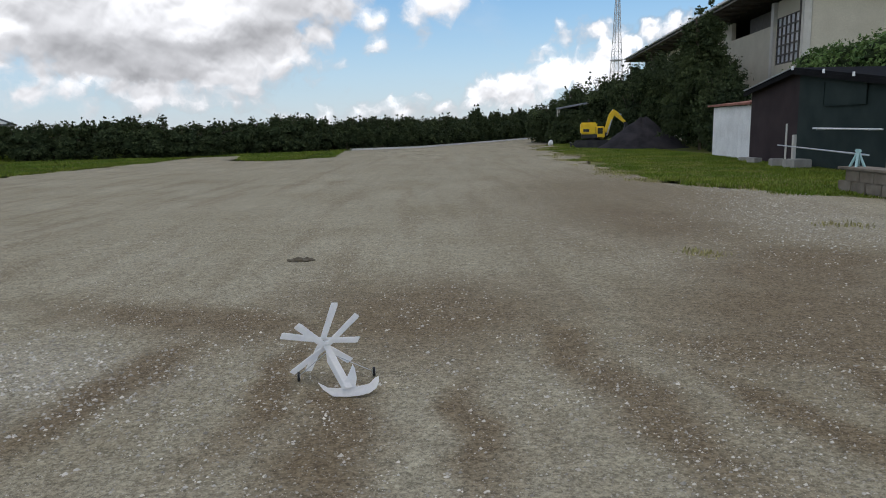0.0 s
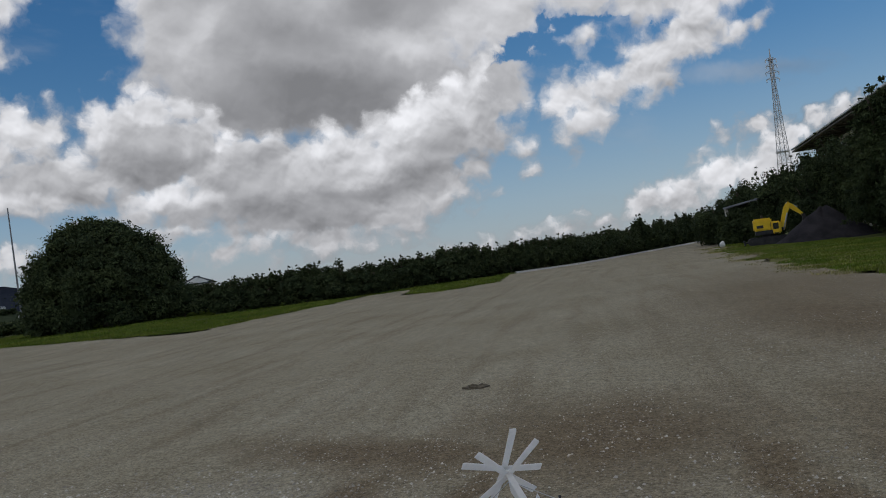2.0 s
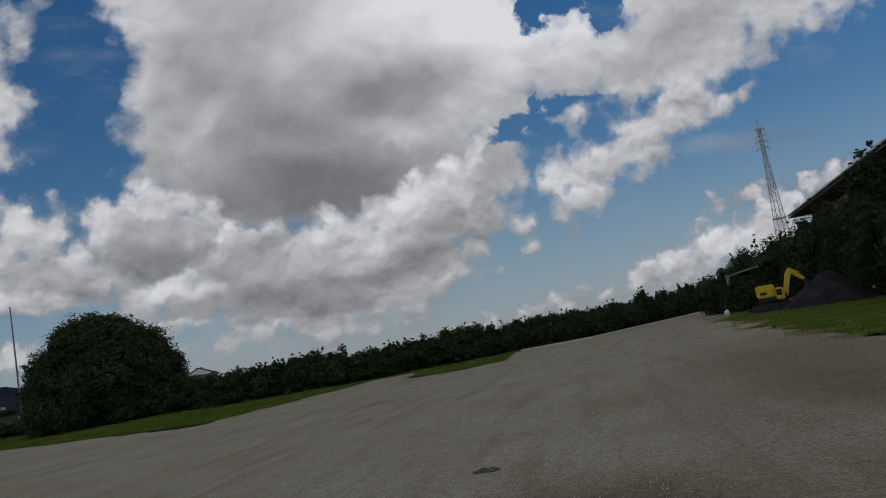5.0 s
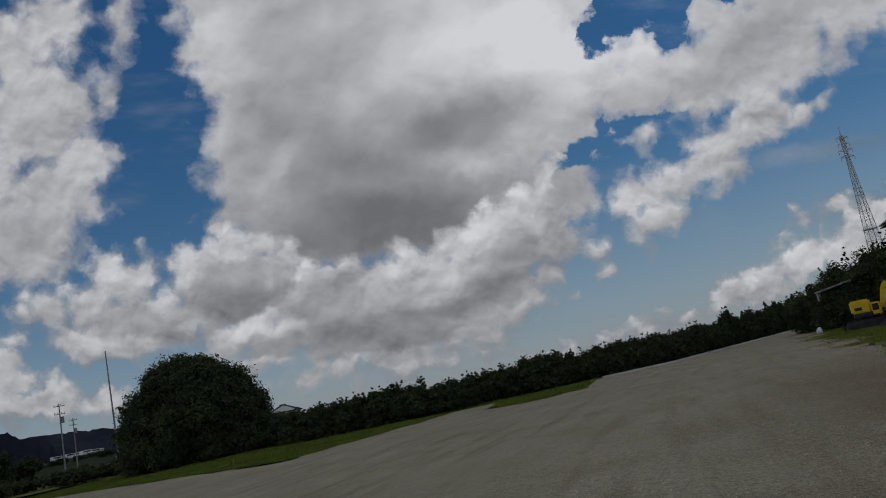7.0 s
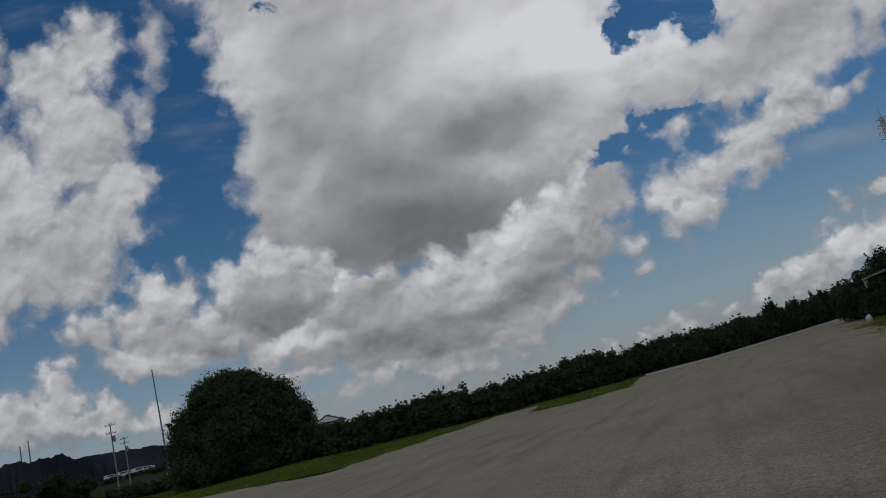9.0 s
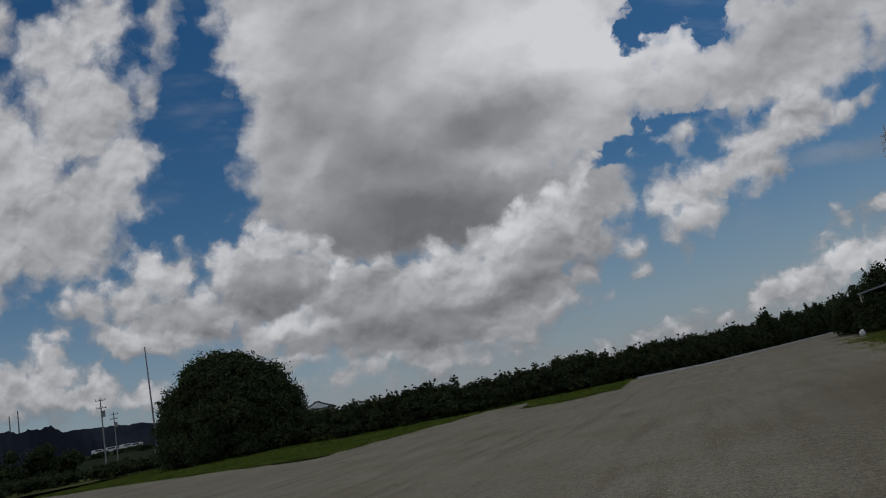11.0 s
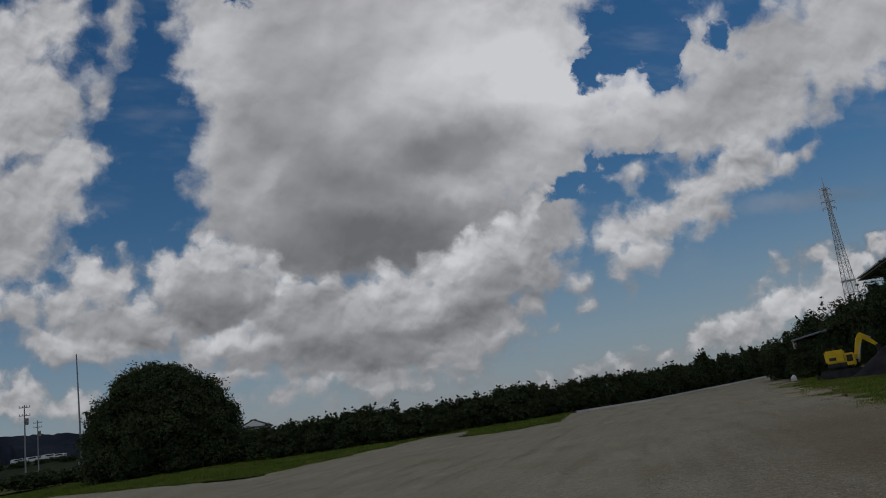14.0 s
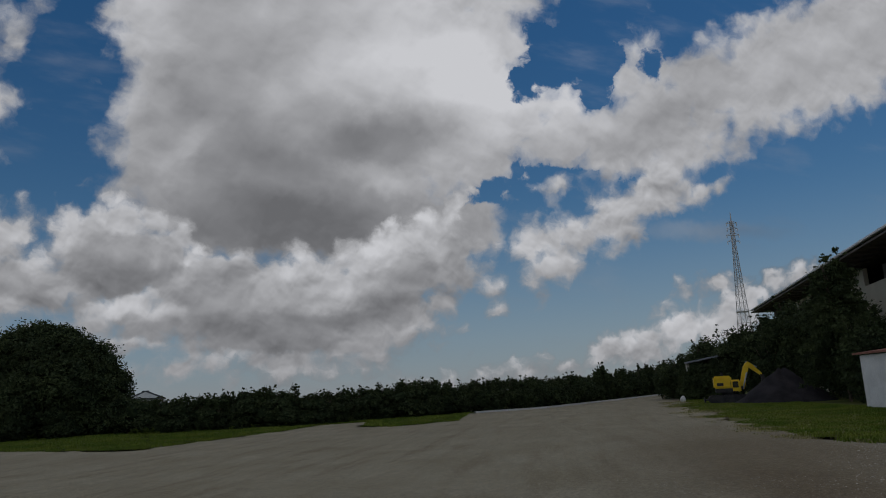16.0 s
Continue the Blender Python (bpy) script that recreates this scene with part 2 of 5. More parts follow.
glow = wmath("MINIMUM", wmath("MAXIMUM", glow, 0.34), 1.42)
CLOUD = 1.14
cloud_tint = wn("ShaderNodeMixRGB")
wlink(wrange(glow, 0.35, 0.8, 0.0, 1.0, False), cloud_tint.inputs[0])
cloud_tint.inputs[1].default_value = (0.925, 0.94, 1.0, 1)
cloud_tint.inputs[2].default_value = (0.945, 0.955, 1.0, 1)
cloud = wn("ShaderNodeVectorMath")
cloud.operation = "SCALE"
wlink(cloud_tint.outputs[0], cloud.inputs[0])
wlink(wmath("MULTIPLY", glow, CLOUD), cloud.inputs["Scale"])

sky = wn("ShaderNodeTexSky")
sky.sky_type, sky.sun_disc = "NISHITA", False
sky.sun_elevation, sky.sun_rotation = radians(SUN_EL), radians(SUN_AZ)
sky.air_density, sky.dust_density, sky.ozone_density = 1.0, 0.1, 1.5
SKY = 0.118
blue = wn("ShaderNodeVectorMath")
blue.operation = "SCALE"
rich = wn("ShaderNodeHueSaturation")
wlink(sky.outputs[0], rich.inputs["Color"])
rich.inputs["Saturation"].default_value = 1.36
wlink(rich.outputs[0], blue.inputs[0])
blue.inputs["Scale"].default_value = SKY
# pale summer haze low over the land
height = wn("ShaderNodeSeparateXYZ")
wlink(way, height.inputs[0])
haze = wn("ShaderNodeMixRGB")
wlink(wrange(height.outputs[2], 0.0, 0.26, 0.65, 0.0), haze.inputs[0])
wlink(blue.outputs[0], haze.inputs[1])
haze.inputs[2].default_value = (0.42, 0.575, 0.83, 1)
mix = wn("ShaderNodeMixRGB")
wlink(cover, mix.inputs[0])
wlink(haze.outputs[0], mix.inputs[1])
wlink(cloud.outputs[0], mix.inputs[2])
back = wn("ShaderNodeBackground")
wlink(mix.outputs[0], back.inputs[0])
out = wn("ShaderNodeOutputWorld")
W.links.new(back.outputs[0], out.inputs[0])

sun = new("sun", bpy.data.lights.new("sun", "SUN"))
sun.data.energy, sun.data.angle, sun.data.color = 0.7, radians(25), (1.0, 0.87, 0.68)
sx, sy = math.sin(radians(SUN_AZ)) * math.cos(radians(SUN_EL)), math.cos(radians(SUN_AZ)) * math.cos(radians(SUN_EL))
sun.matrix_world = look((sx * 100, sy * 100, math.sin(radians(SUN_EL)) * 100), (0, 0, 0))

# ---------------------------------------------------------------- materials
def material(name, a, b, scale=3.0, rough=0.85, bump=0.2, fine=40.0, metal=0.0, vary=0.0, leafy=False, shine=0.4):
    """A surface of two tones in patches, with a finer grain, its own bump and a little difference from piece to piece."""
    m = bpy.data.materials.new(name)
    m.use_nodes = True
    n, l = m.node_tree.nodes, m.node_tree.links
    b_node = n["Principled BSDF"]
    b_node.inputs["Roughness"].default_value, b_node.inputs["Metallic"].default_value = rough, metal
    b_node.inputs["Specular IOR Level"].default_value = 0.12 if leafy else shine
    place = n.new("ShaderNodeTexCoord").outputs["Object"]
    big, small = n.new("ShaderNodeTexNoise"), n.new("ShaderNodeTexNoise")
    for node, size, detail in ((big, scale, 5), (small, fine, 4)):
        l.new(place, node.inputs["Vector"])
        node.inputs["Scale"].default_value, node.inputs["Detail"].default_value = size, detail
    ramp = n.new("ShaderNodeMapRange")
    l.new(big.outputs[0], ramp.inputs[0])
    ramp.inputs[1].default_value, ramp.inputs[2].default_value = 0.35, 0.65
    tones = n.new("ShaderNodeMixRGB")
    l.new(ramp.outputs[0], tones.inputs[0])
    tones.inputs[1].default_value, tones.inputs[2].default_value = (*a, 1), (*b, 1)
    grain = n.new("ShaderNodeHueSaturation")
    l.new(tones.outputs[0], grain.inputs["Color"])
    value = n.new("ShaderNodeMath")
    value.operation = "MULTIPLY_ADD"
    l.new(small.outputs[0], value.inputs[0])
    value.inputs[1].default_value, value.inputs[2].default_value = 0.5, 0.75
    last = value.outputs[0]
    if vary:
        source = n.new("ShaderNodeNewGeometry").outputs["Random Per Island"] if leafy else n.new("ShaderNodeObjectInfo").outputs["Random"]
        more = n.new("ShaderNodeMath")
        more.operation = "MULTIPLY_ADD"
        l.new(source, more.inputs[0])
        more.inputs[1].default_value, more.inputs[2].default_value = vary, 1 - vary / 2
        both = n.new("ShaderNodeMath")
        both.operation = "MULTIPLY"
        l.new(last, both.inputs[0])
        l.new(more.outputs[0], both.inputs[1])
        last = both.outputs[0]
    l.new(last, grain.inputs["Value"])
    l.new(grain.outputs[0], b_node.inputs["Base Color"])
    if bump:
        relief_node = n.new("ShaderNodeBump")
        relief_node.inputs["Strength"].default_value, relief_node.inputs["Distance"].default_value = bump, 0.02
        l.new(small.outputs[0], relief_node.inputs["Height"])
        l.new(relief_node.outputs[0], b_node.inputs["Normal"])
    return m


M_LEAF = material("leaf_dark", (0.034, 0.048, 0.021), (0.068, 0.088, 0.034), 0.45, 0.75, 0, 8, vary=0.55, leafy=True)
M_LEAF_LIGHT = material("leaf_light", (0.06, 0.11, 0.03), (0.11, 0.17, 0.05), 0.8, 0.7, 0, 8, vary=0.9, leafy=True)
# a darker leaf tone: the shade inside the crowns is put into the colour
M_CORE = material("leaf_shade_colour", (0.018, 0.026, 0.012), (0.030, 0.042, 0.018), 1.5, 1.0, 0.6, 9, shine=0.03)
M_BARK = material("bark", (0.09, 0.07, 0.05), (0.15, 0.12, 0.09), 6, 0.95, 0.8, 30)
M_BLADE = material("grass_blade", (0.094, 0.150, 0.016), (0.170, 0.200, 0.030), 0.5, 0.7, 0, 6, vary=0.7, leafy=True)
M_DRY = material("dry_weed", (0.22, 0.21, 0.08), (0.34, 0.30, 0.14), 0.8, 0.8, 0, 6, vary=0.7, leafy=True)
M_PYLON = material("weathered_pale_steel", (0.46, 0.44, 0.43), (0.58, 0.56, 0.55), 0.3, 0.8, 0, 5, shine=0.2)
M_CONCRETE = material("concrete", (0.26, 0.25, 0.22), (0.38, 0.36, 0.32), 2, 0.9, 0.4, 50, vary=0.2)
# kerb tone raised: the brightness of its lit top is put into the colour
M_KERB = material("lit_pale_kerb", (0.58, 0.57, 0.54), (0.68, 0.67, 0.64), 1.2, 0.9, 0.3, 30, vary=0.15, shine=0.1)
M_OLD_BLOCK = material("weathered_block", (0.12, 0.10, 0.075), (0.23, 0.20, 0.16), 1.6, 0.95, 0.5, 40, vary=0.2, shine=0.15)
M_PLASTER = material("cream_plaster", (0.48, 0.44, 0.34), (0.55, 0.51, 0.40), 0.7, 0.9, 0.1, 30)
M_TRIM = material("pale_painted_trim", (0.50, 0.48, 0.42), (0.58, 0.56, 0.50), 2, 0.7, 0.1, 40)
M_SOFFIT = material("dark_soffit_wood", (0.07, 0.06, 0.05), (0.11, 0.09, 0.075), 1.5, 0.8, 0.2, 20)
M_ROOF = material("grey_metal_roof", (0.20, 0.21, 0.23), (0.28, 0.29, 0.31), 1.2, 0.45, 0.1, 30, 0.4)
M_TILE = material("grey_roof_tile", (0.05, 0.054, 0.065), (0.09, 0.095, 0.11), 3, 0.5, 0.2, 30)
# panes coloured pale: the reflected sky is put into the base colour
M_WINDOW = material("sky_pale_window_pane", (0.50, 0.52, 0.55), (0.64, 0.66, 0.68), 0.8, 0.12, 0, 20)
M_MULLION = material("dark_window_bar", (0.06, 0.055, 0.05), (0.09, 0.08, 0.07), 4, 0.6, 0.1, 30)
M_GREEN_WALL = material("dark_green_sheet", (0.016, 0.027, 0.025), (0.026, 0.039, 0.036), 1.0, 0.8, 0.15, 25, shine=0.15)
M_BROWN_WALL = material("dark_maroon_sheet", (0.030, 0.022, 0.023), (0.046, 0.033, 0.034), 1.0, 0.85, 0.15, 25, shine=0.15)
M_BLACK = material("black_paint", (0.008, 0.008, 0.009), (0.015, 0.015, 0.016), 2, 0.95, 0.1, 30, shine=0.05)
M_WHITE = material("white_weathered_sheet", (0.66, 0.66, 0.64), (0.78, 0.78, 0.76), 1.2, 0.6, 0.1, 20)
M_RUST = material("rusty_red_sheet", (0.20, 0.075, 0.05), (0.30, 0.13, 0.09), 3, 0.85, 0.3, 30)
M_STEEL = material("galvanised_steel", (0.42, 0.43, 0.44), (0.55, 0.56, 0.57), 5, 0.45, 0.1, 50, 0.6)
M_GREYPOLE = material("grey_pole_concrete", (0.20, 0.20, 0.20), (0.28, 0.28, 0.28), 3, 0.8, 0.2, 30)
M_TEAL = material("pale_teal_paint", (0.33, 0.52, 0.50), (0.42, 0.60, 0.57), 4, 0.6, 0.1, 40)
M_YELLOW = material("machine_yellow_paint", (0.78, 0.50, 0.010), (0.88, 0.60, 0.02), 2, 0.45, 0.1, 30)
M_MACHINE = material("machine_dark_steel", (0.020, 0.020, 0.022), (0.045, 0.042, 0.040), 4, 0.7, 0.3, 30)
M_GLASS = material("machine_tinted_glass", (0.02, 0.02, 0.015), (0.04, 0.035, 0.02), 2, 0.1, 0, 20)
M_PILE = material("dark_crushed_stone", (0.018, 0.017, 0.019), (0.040, 0.037, 0.040), 1.2, 0.95, 1.0, 14, shine=0.1)
M_FOAM = material("white_foam_board", (0.86, 0.855, 0.84), (0.92, 0.915, 0.90), 6, 0.6, 0.05, 60)
M_RUBBER = material("black_rubber", (0.015, 0.015, 0.015), (0.03, 0.03, 0.03), 20, 0.8, 0.1, 90)
M_STONE = material("pale_pebble", (0.27, 0.24, 0.19), (0.52, 0.485, 0.41), 2, 0.85, 0.2, 60, vary=0.8, leafy=True)
M_HILL = material("wooded_hill", (0.016, 0.020, 0.030), (0.030, 0.036, 0.048), 0.02, 1.0, 0, 0.15, shine=0.03)
M_FIELD = material("dark_field_growth", (0.026, 0.036, 0.018), (0.044, 0.056, 0.026), 0.15, 1.0, 0.4, 2, shine=0.03)
M_FAR_WALL = material("pale_house_wall", (0.45, 0.44, 0.42), (0.6, 0.59, 0.57), 0.5, 0.85, 0, 10, vary=0.4)


foam = M_FOAM.node_tree
glowing = foam.nodes.new("ShaderNodeBsdfTranslucent")
glowing.inputs[0].default_value = (0.95, 0.945, 0.93, 1)
thin = foam.nodes.new("ShaderNodeMixShader")
thin.inputs[0].default_value = 0.64
foam.links.new(foam.nodes["Principled BSDF"].outputs[0], thin.inputs[1])
foam.links.new(glowing.outputs[0], thin.inputs[2])
foam.links.new(thin.outputs[0], foam.nodes["Material Output"].inputs[0])


def gravel_material():
    m = bpy.data.materials.new("gravel")
    m.use_nodes = True
    n, l = m.node_tree.nodes, m.node_tree.links
    bsdf = n["Principled BSDF"]
    bsdf.inputs["Roughness"].default_value, bsdf.inputs["Specular IOR Level"].default_value = 1.0, 0.08
    place = n.new("ShaderNodeTexCoord").outputs["Object"]

    def tex(stretch, scale, detail, rough=0.55, warp=0.0):
        mp = n.new("ShaderNodeMapping")
        l.new(place, mp.inputs[0])
        mp.inputs["Scale"].default_value = stretch
        t = n.new("ShaderNodeTexNoise")
        l.new(mp.outputs[0], t.inputs["Vector"])
        t.inputs["Scale"].default_value, t.inputs["Detail"].default_value = scale, detail
        t.inputs["Roughness"].default_value, t.inputs["Distortion"].default_value = rough, warp
        return t.outputs[0]

    def span(x, a, b, lo=0.0, hi=1.0):
        r = n.new("ShaderNodeMapRange")
        l.new(x, r.inputs[0])
        for i, v in enumerate((a, b, lo, hi)):
            r.inputs[i + 1].default_value = v
        return r.outputs[0]

    def blend(fac, x, y, mode="MIX"):
        b = n.new("ShaderNodeMixRGB")
        b.blend_type = mode
        if isinstance(fac, float):
            b.inputs[0].default_value = fac
        else:
            l.new(fac, b.inputs[0])
        for v, s in ((x, b.inputs[1]), (y, b.inputs[2])):
            if isinstance(v, tuple):
                s.default_value = (*v, 1)
            else:
                l.new(v, s)
        return b.outputs[0]

    def ground_patch(cx, cy, rx, ry, turn):
        mp = n.new("ShaderNodeMapping")
        mp.vector_type = "TEXTURE"
        l.new(warped, mp.inputs[0])
        mp.inputs["Location"].default_value, mp.inputs["Scale"].default_value = (cx, cy, 0), (rx, ry, 1)
        mp.inputs["Rotation"].default_value = (0, 0, radians(turn))
        size = n.new("ShaderNodeVectorMath")
        size.operation = "LENGTH"
        l.new(mp.outputs[0], size.inputs[0])
        return span(size.outputs["Value"], 1.05, 0.35)

    def more(x, y):
        node = n.new("ShaderNodeMath")
        node.operation = "MAXIMUM"
        l.new(x, node.inputs[0])
        l.new(y, node.inputs[1])
        return node.outputs[0]

    # the place, wandering by noise, for ragged stains and patches
    wander = n.new("ShaderNodeTexNoise")
    l.new(place, wander.inputs["Vector"])
    wander.inputs["Scale"].default_value, wander.inputs["Detail"].default_value = 1.1, 6
    shift = n.new("ShaderNodeVectorMath")
    shift.operation = "MULTIPLY_ADD"
    l.new(wander.outputs["Color"], shift.inputs[0])
    shift.inputs[1].default_value, shift.inputs[2].default_value = (0.85, 0.85, 0), (-0.425, -0.425, 0)
    total = n.new("ShaderNodeVectorMath")
    l.new(place, total.inputs[0])
    l.new(shift.outputs[0], total.inputs[1])
    warped = total.outputs[0]

    tracks = tex((1.0, 0.10, 1.0), 1.9, 3, 0.5, 0.3)         # wheel tracks run away from the gate
    patches = tex((0.6, 0.5, 1.0), 0.75, 5, 0.5, 0.4)
    broad = tex((0.3, 0.5, 1.0), 0.11, 4)
    fleck = tex((1, 0.8, 1), 6.5, 6, 0.7)
    grit = tex((1, 1, 1), 34.0, 6, 0.85)
    speck = tex((1, 1, 1), 75.0, 2, 0.6)
    dirt = (0.150, 0.108, 0.060)
    tone = blend(span(patches, 0.24, 0.80), (0.264, 0.228, 0.148), (0.374, 0.338, 0.242))
    tone = blend(span(tracks, 0.48, 0.70, 0.0, 0.36), tone, dirt)
    stains = ground_patch(-2.3, 6.5, 2.4, 0.75, -24)
    for spot in ((-0.1, 6.7, 1.9, 2.1, 0), (3.4, 6.2, 2.3, 2.5, 15), (4.6, 9.0, 1.5, 1.6, 10), (-2.2, 4.8, 0.32, 2.0, -14), (-0.65, 3.9, 0.42, 1.5, 6), (0.15, 3.9, 0.22, 1.3, 4), (1.25, 4.2, 0.36, 1.7, 12),
                 (2.1, 4.0, 0.30, 1.6, 14), (3.9, 8.0, 1.6, 1.8, 0), (3.6, 13.0, 1.6, 3.5, 5), (2.6, 5.4, 1.7, 0.9, -18), (0.95, 5.4, 0.30, 1.9, 6), (-1.15, 4.8, 0.26, 1.6, -4), (2.9, 4.4, 0.32, 1.5, 20)):
        stains = more(stains, ground_patch(*spot))
    pale = ground_patch(6.4, 13.5, 1.9, 5.0, -14)
    for spot in ((-3.3, 5.0, 1.7, 1.0, -14), (7.6, 20.0, 1.6, 5.0, 4)):
        pale = more(pale, ground_patch(*spot))
    tone = blend(span(pale, 0.0, 1.0, 0.0, 0.34), tone, (0.41, 0.38, 0.295))
    # broad patch in the dirt colour: darkening towards the lens edge, put into the ground
    tone = blend(span(ground_patch(4.6, 18.0, 4.6, 12.0, -6), 0.0, 1.0, 0.0, 0.60), tone, dirt)
    mask = n.new("ShaderNodeMath")
    mask.operation = "MULTIPLY"
    l.new(stains, mask.inputs[0])
    mask.inputs[1].default_value = 0.80
    tone = blend(mask.outputs[0], tone, dirt)
    tone = blend(span(broad, 0.4, 0.65, 0.0, 0.4), tone, (0.278, 0.246, 0.168))
    tone = blend(span(fleck, 0.40, 0.62), blend(1.0, tone, (0.91, 0.905, 0.90), "MULTIPLY"), blend(1.0, tone, (1.09, 1.09, 1.09), "MULTIPLY"))
    tone = blend(span(grit, 0.40, 0.62), blend(1.0, tone, (0.50, 0.49, 0.48), "MULTIPLY"), blend(1.0, tone, (1.45, 1.45, 1.45), "MULTIPLY"))
    tone = blend(span(speck, 0.64, 0.70, 0.0, 0.7), tone, (0.50, 0.48, 0.44))
    l.new(tone, bsdf.inputs["Base Color"])
    bp = n.new("ShaderNodeBump")
    bp.inputs["Strength"].default_value, bp.inputs["Distance"].default_value = 0.55, 0.015
    l.new(grit, bp.inputs["Height"])
    l.new(bp.outputs[0], bsdf.inputs["Normal"])
    return m


M_GRAVEL = gravel_material()
M_MEADOW = material("meadow_ground", (0.085, 0.105, 0.022), (0.150, 0.145, 0.050), 0.35, 0.95, 0.6, 9, shine=0.08)


# ---------------------------------------------------------------- builders
def part(name, bm, mat, parent=None, label="", smooth=False):
    """Links a bmesh as one mesh object under a thing or a part."""
    me = bpy.data.meshes.new(name)
    bm.to_mesh(me)
    bm.free()
    me.materials.append(mat)
    if smooth:
        me.polygons.foreach_set("use_smooth", [True] * len(me.polygons))
    ob = new(name, me)
    if parent:
        ob.parent = parent
    return tagged(ob, label) if label else ob


def raw(name, verts, faces, mat, parent=None, label="", smooth=False):
    me = bpy.data.meshes.new(name)
    me.from_pydata(verts, [], faces)
    me.materials.append(mat)
    if smooth:
        me.polygons.foreach_set("use_smooth", [True] * len(me.polygons))
    ob = new(name, me)
    if parent:
        ob.parent = parent
    return tagged(ob, label) if label else ob


def thing(name, label, category, group="", at=(0, 0, 0), rz=0.0):
    ob = new(name)
    ob.matrix_world = pose(*at, 0, 0, rz)
    ob.empty_display_size = 0.2
    return tagged(ob, label, category, group)


def box(bm, size, at=(0, 0, 0), turn=(0, 0, 0), bevel=0.0):
    made = bmesh.ops.create_cube(bm, size=1.0)["verts"]
    bmesh.ops.scale(bm, vec=size, verts=made)
    if bevel:
        edges = list({e for v in made for e in v.link_edges})
        made = list({v for f in bmesh.ops.bevel(bm, geom=edges, offset=bevel, segments=2, affect="EDGES")["faces"] for v in f.verts} | {v for v in made if v.is_valid})
    bmesh.ops.transform(bm, matrix=pose(*at, *turn), verts=made)
    return bm


def boxed(size, at=(0, 0, 0), turn=(0, 0, 0), bevel=0.0):
    return box(bmesh.new(), size, at, turn, bevel)


def rod(bm, a, b, r0, r1=None, sides=8):
    a, b = Vector(a), Vector(b)
    r1 = r0 if r1 is None else r1
    made = bmesh.ops.create_cone(bm, cap_ends=True, segments=sides, radius1=r0, radius2=r1, depth=(b - a).length)["verts"]
    turn = (b - a).to_track_quat("Z", "Y").to_matrix().to_4x4()
    bmesh.ops.transform(bm, matrix=Matrix.Translation((a + b) / 2) @ turn, verts=made)
    return bm


def rodded(a, b, r0, r1=None, sides=8):
    return rod(bmesh.new(), a, b, r0, r1, sides)


def prism(points, thick, axis="z", at=0.0):
    """A flat outline pushed out to a thickness."""
    bm = bmesh.new()
    place = {"z": lambda u, v, w: (u, v, w), "x": lambda u, v, w: (w, u, v), "y": lambda u, v, w: (u, w, v)}[axis]
    low = [bm.verts.new(place(u, v, at)) for u, v in points]
    high = [bm.verts.new(place(u, v, at + thick)) for u, v in points]
    bm.faces.new(low)
    bm.faces.new(high)
    for i in range(len(points)):
        j = (i + 1) % len(points)
        bm.faces.new((low[i], low[j], high[j], high[i]))
    bmesh.ops.recalc_face_normals(bm, faces=bm.faces)
    return bm


# ---------------------------------------------------------------- ground
def between(points, s):
    """The place at share s along a line of points."""
    lengths = [math.dist(p, q) for p, q in zip(points, points[1:])]
    way_left = s * sum(lengths)
    for p, q, d in zip(points, points[1:], lengths):
        if way_left <= d:
            return tuple(a + (b - a) * way_left / d for a, b in zip(p, q))
        way_left -= d
    return points[-1]


def inside(x, y, poly):
    hit = False
    for (ax, ay), (bx, by) in zip(poly, poly[1:] + poly[:1]):
        if (ay > y) != (by > y) and x < (bx - ax) * (y - ay) / (by - ay) + ax:
            hit = not hit
    return hit


RIGHT_EDGE = [(26, -20), (18, 4), (8.9, 16.6), (6.4, 20.5), (6.8, 33.0), (7.8, 51.0), (11.0, 76.0), (13.5, 101.0)]
FAR_EDGE = [(13.5, 101.0), (6.0, 81.0), (-1.8, 61.5), (-7.4, 57.0)]
LEFT_EDGE = [(-7.4, 57.0), (-6.4, 44.0), (-9.5, 40.0), (-11.6, 41.8), (-13.2, 49.0), (-15.9, 46.8), (-15.8, 40.5), (-17.4, 28.5), (-33.0, 34.0), (-62.0, 42.0)]
LOT = RIGHT_EDGE[:-1] + FAR_EDGE[:-1] + LEFT_EDGE + [(-62.0, -20.0)]


def ragged_outline(poly, step=0.4, amount=0.9):
    pts = []
    for (ax, ay), (bx, by) in zip(poly, poly[1:] + poly[:1]):
        k = max(1, int(math.dist((ax, ay), (bx, by)) / step))
        for i in range(k):
            x, y = ax + (bx - ax) * i / k, ay + (by - ay) * i / k
            w = noise.noise_vector(Vector((x * 0.7, y * 0.7, 3.0))) * amount + noise.noise_vector(Vector((x * 2.7, y * 2.7, 7.0))) * amount * 0.5
            pts.append((x + w.x, y + w.y))
    return pts


ground_bm = bmesh.new()
bmesh.ops.create_grid(ground_bm, x_segments=40, y_segments=40, size=2500)
ground = tagged(part("ground", ground_bm, M_MEADOW), "green and brown meadow ground round the lot", "ground", kind="structure")

lot_bm = bmesh.new()
lot_bm.faces.new([lot_bm.verts.new((x, y, 0.012)) for x, y in ragged_outline(LOT)])
bmesh.ops.triangulate(lot_bm, faces=lot_bm.faces)
gravel_lot = tagged(part("gravel_lot", lot_bm, M_GRAVEL), "open lot of grey-brown gravel with dirt wheel tracks", "ground", kind="structure")


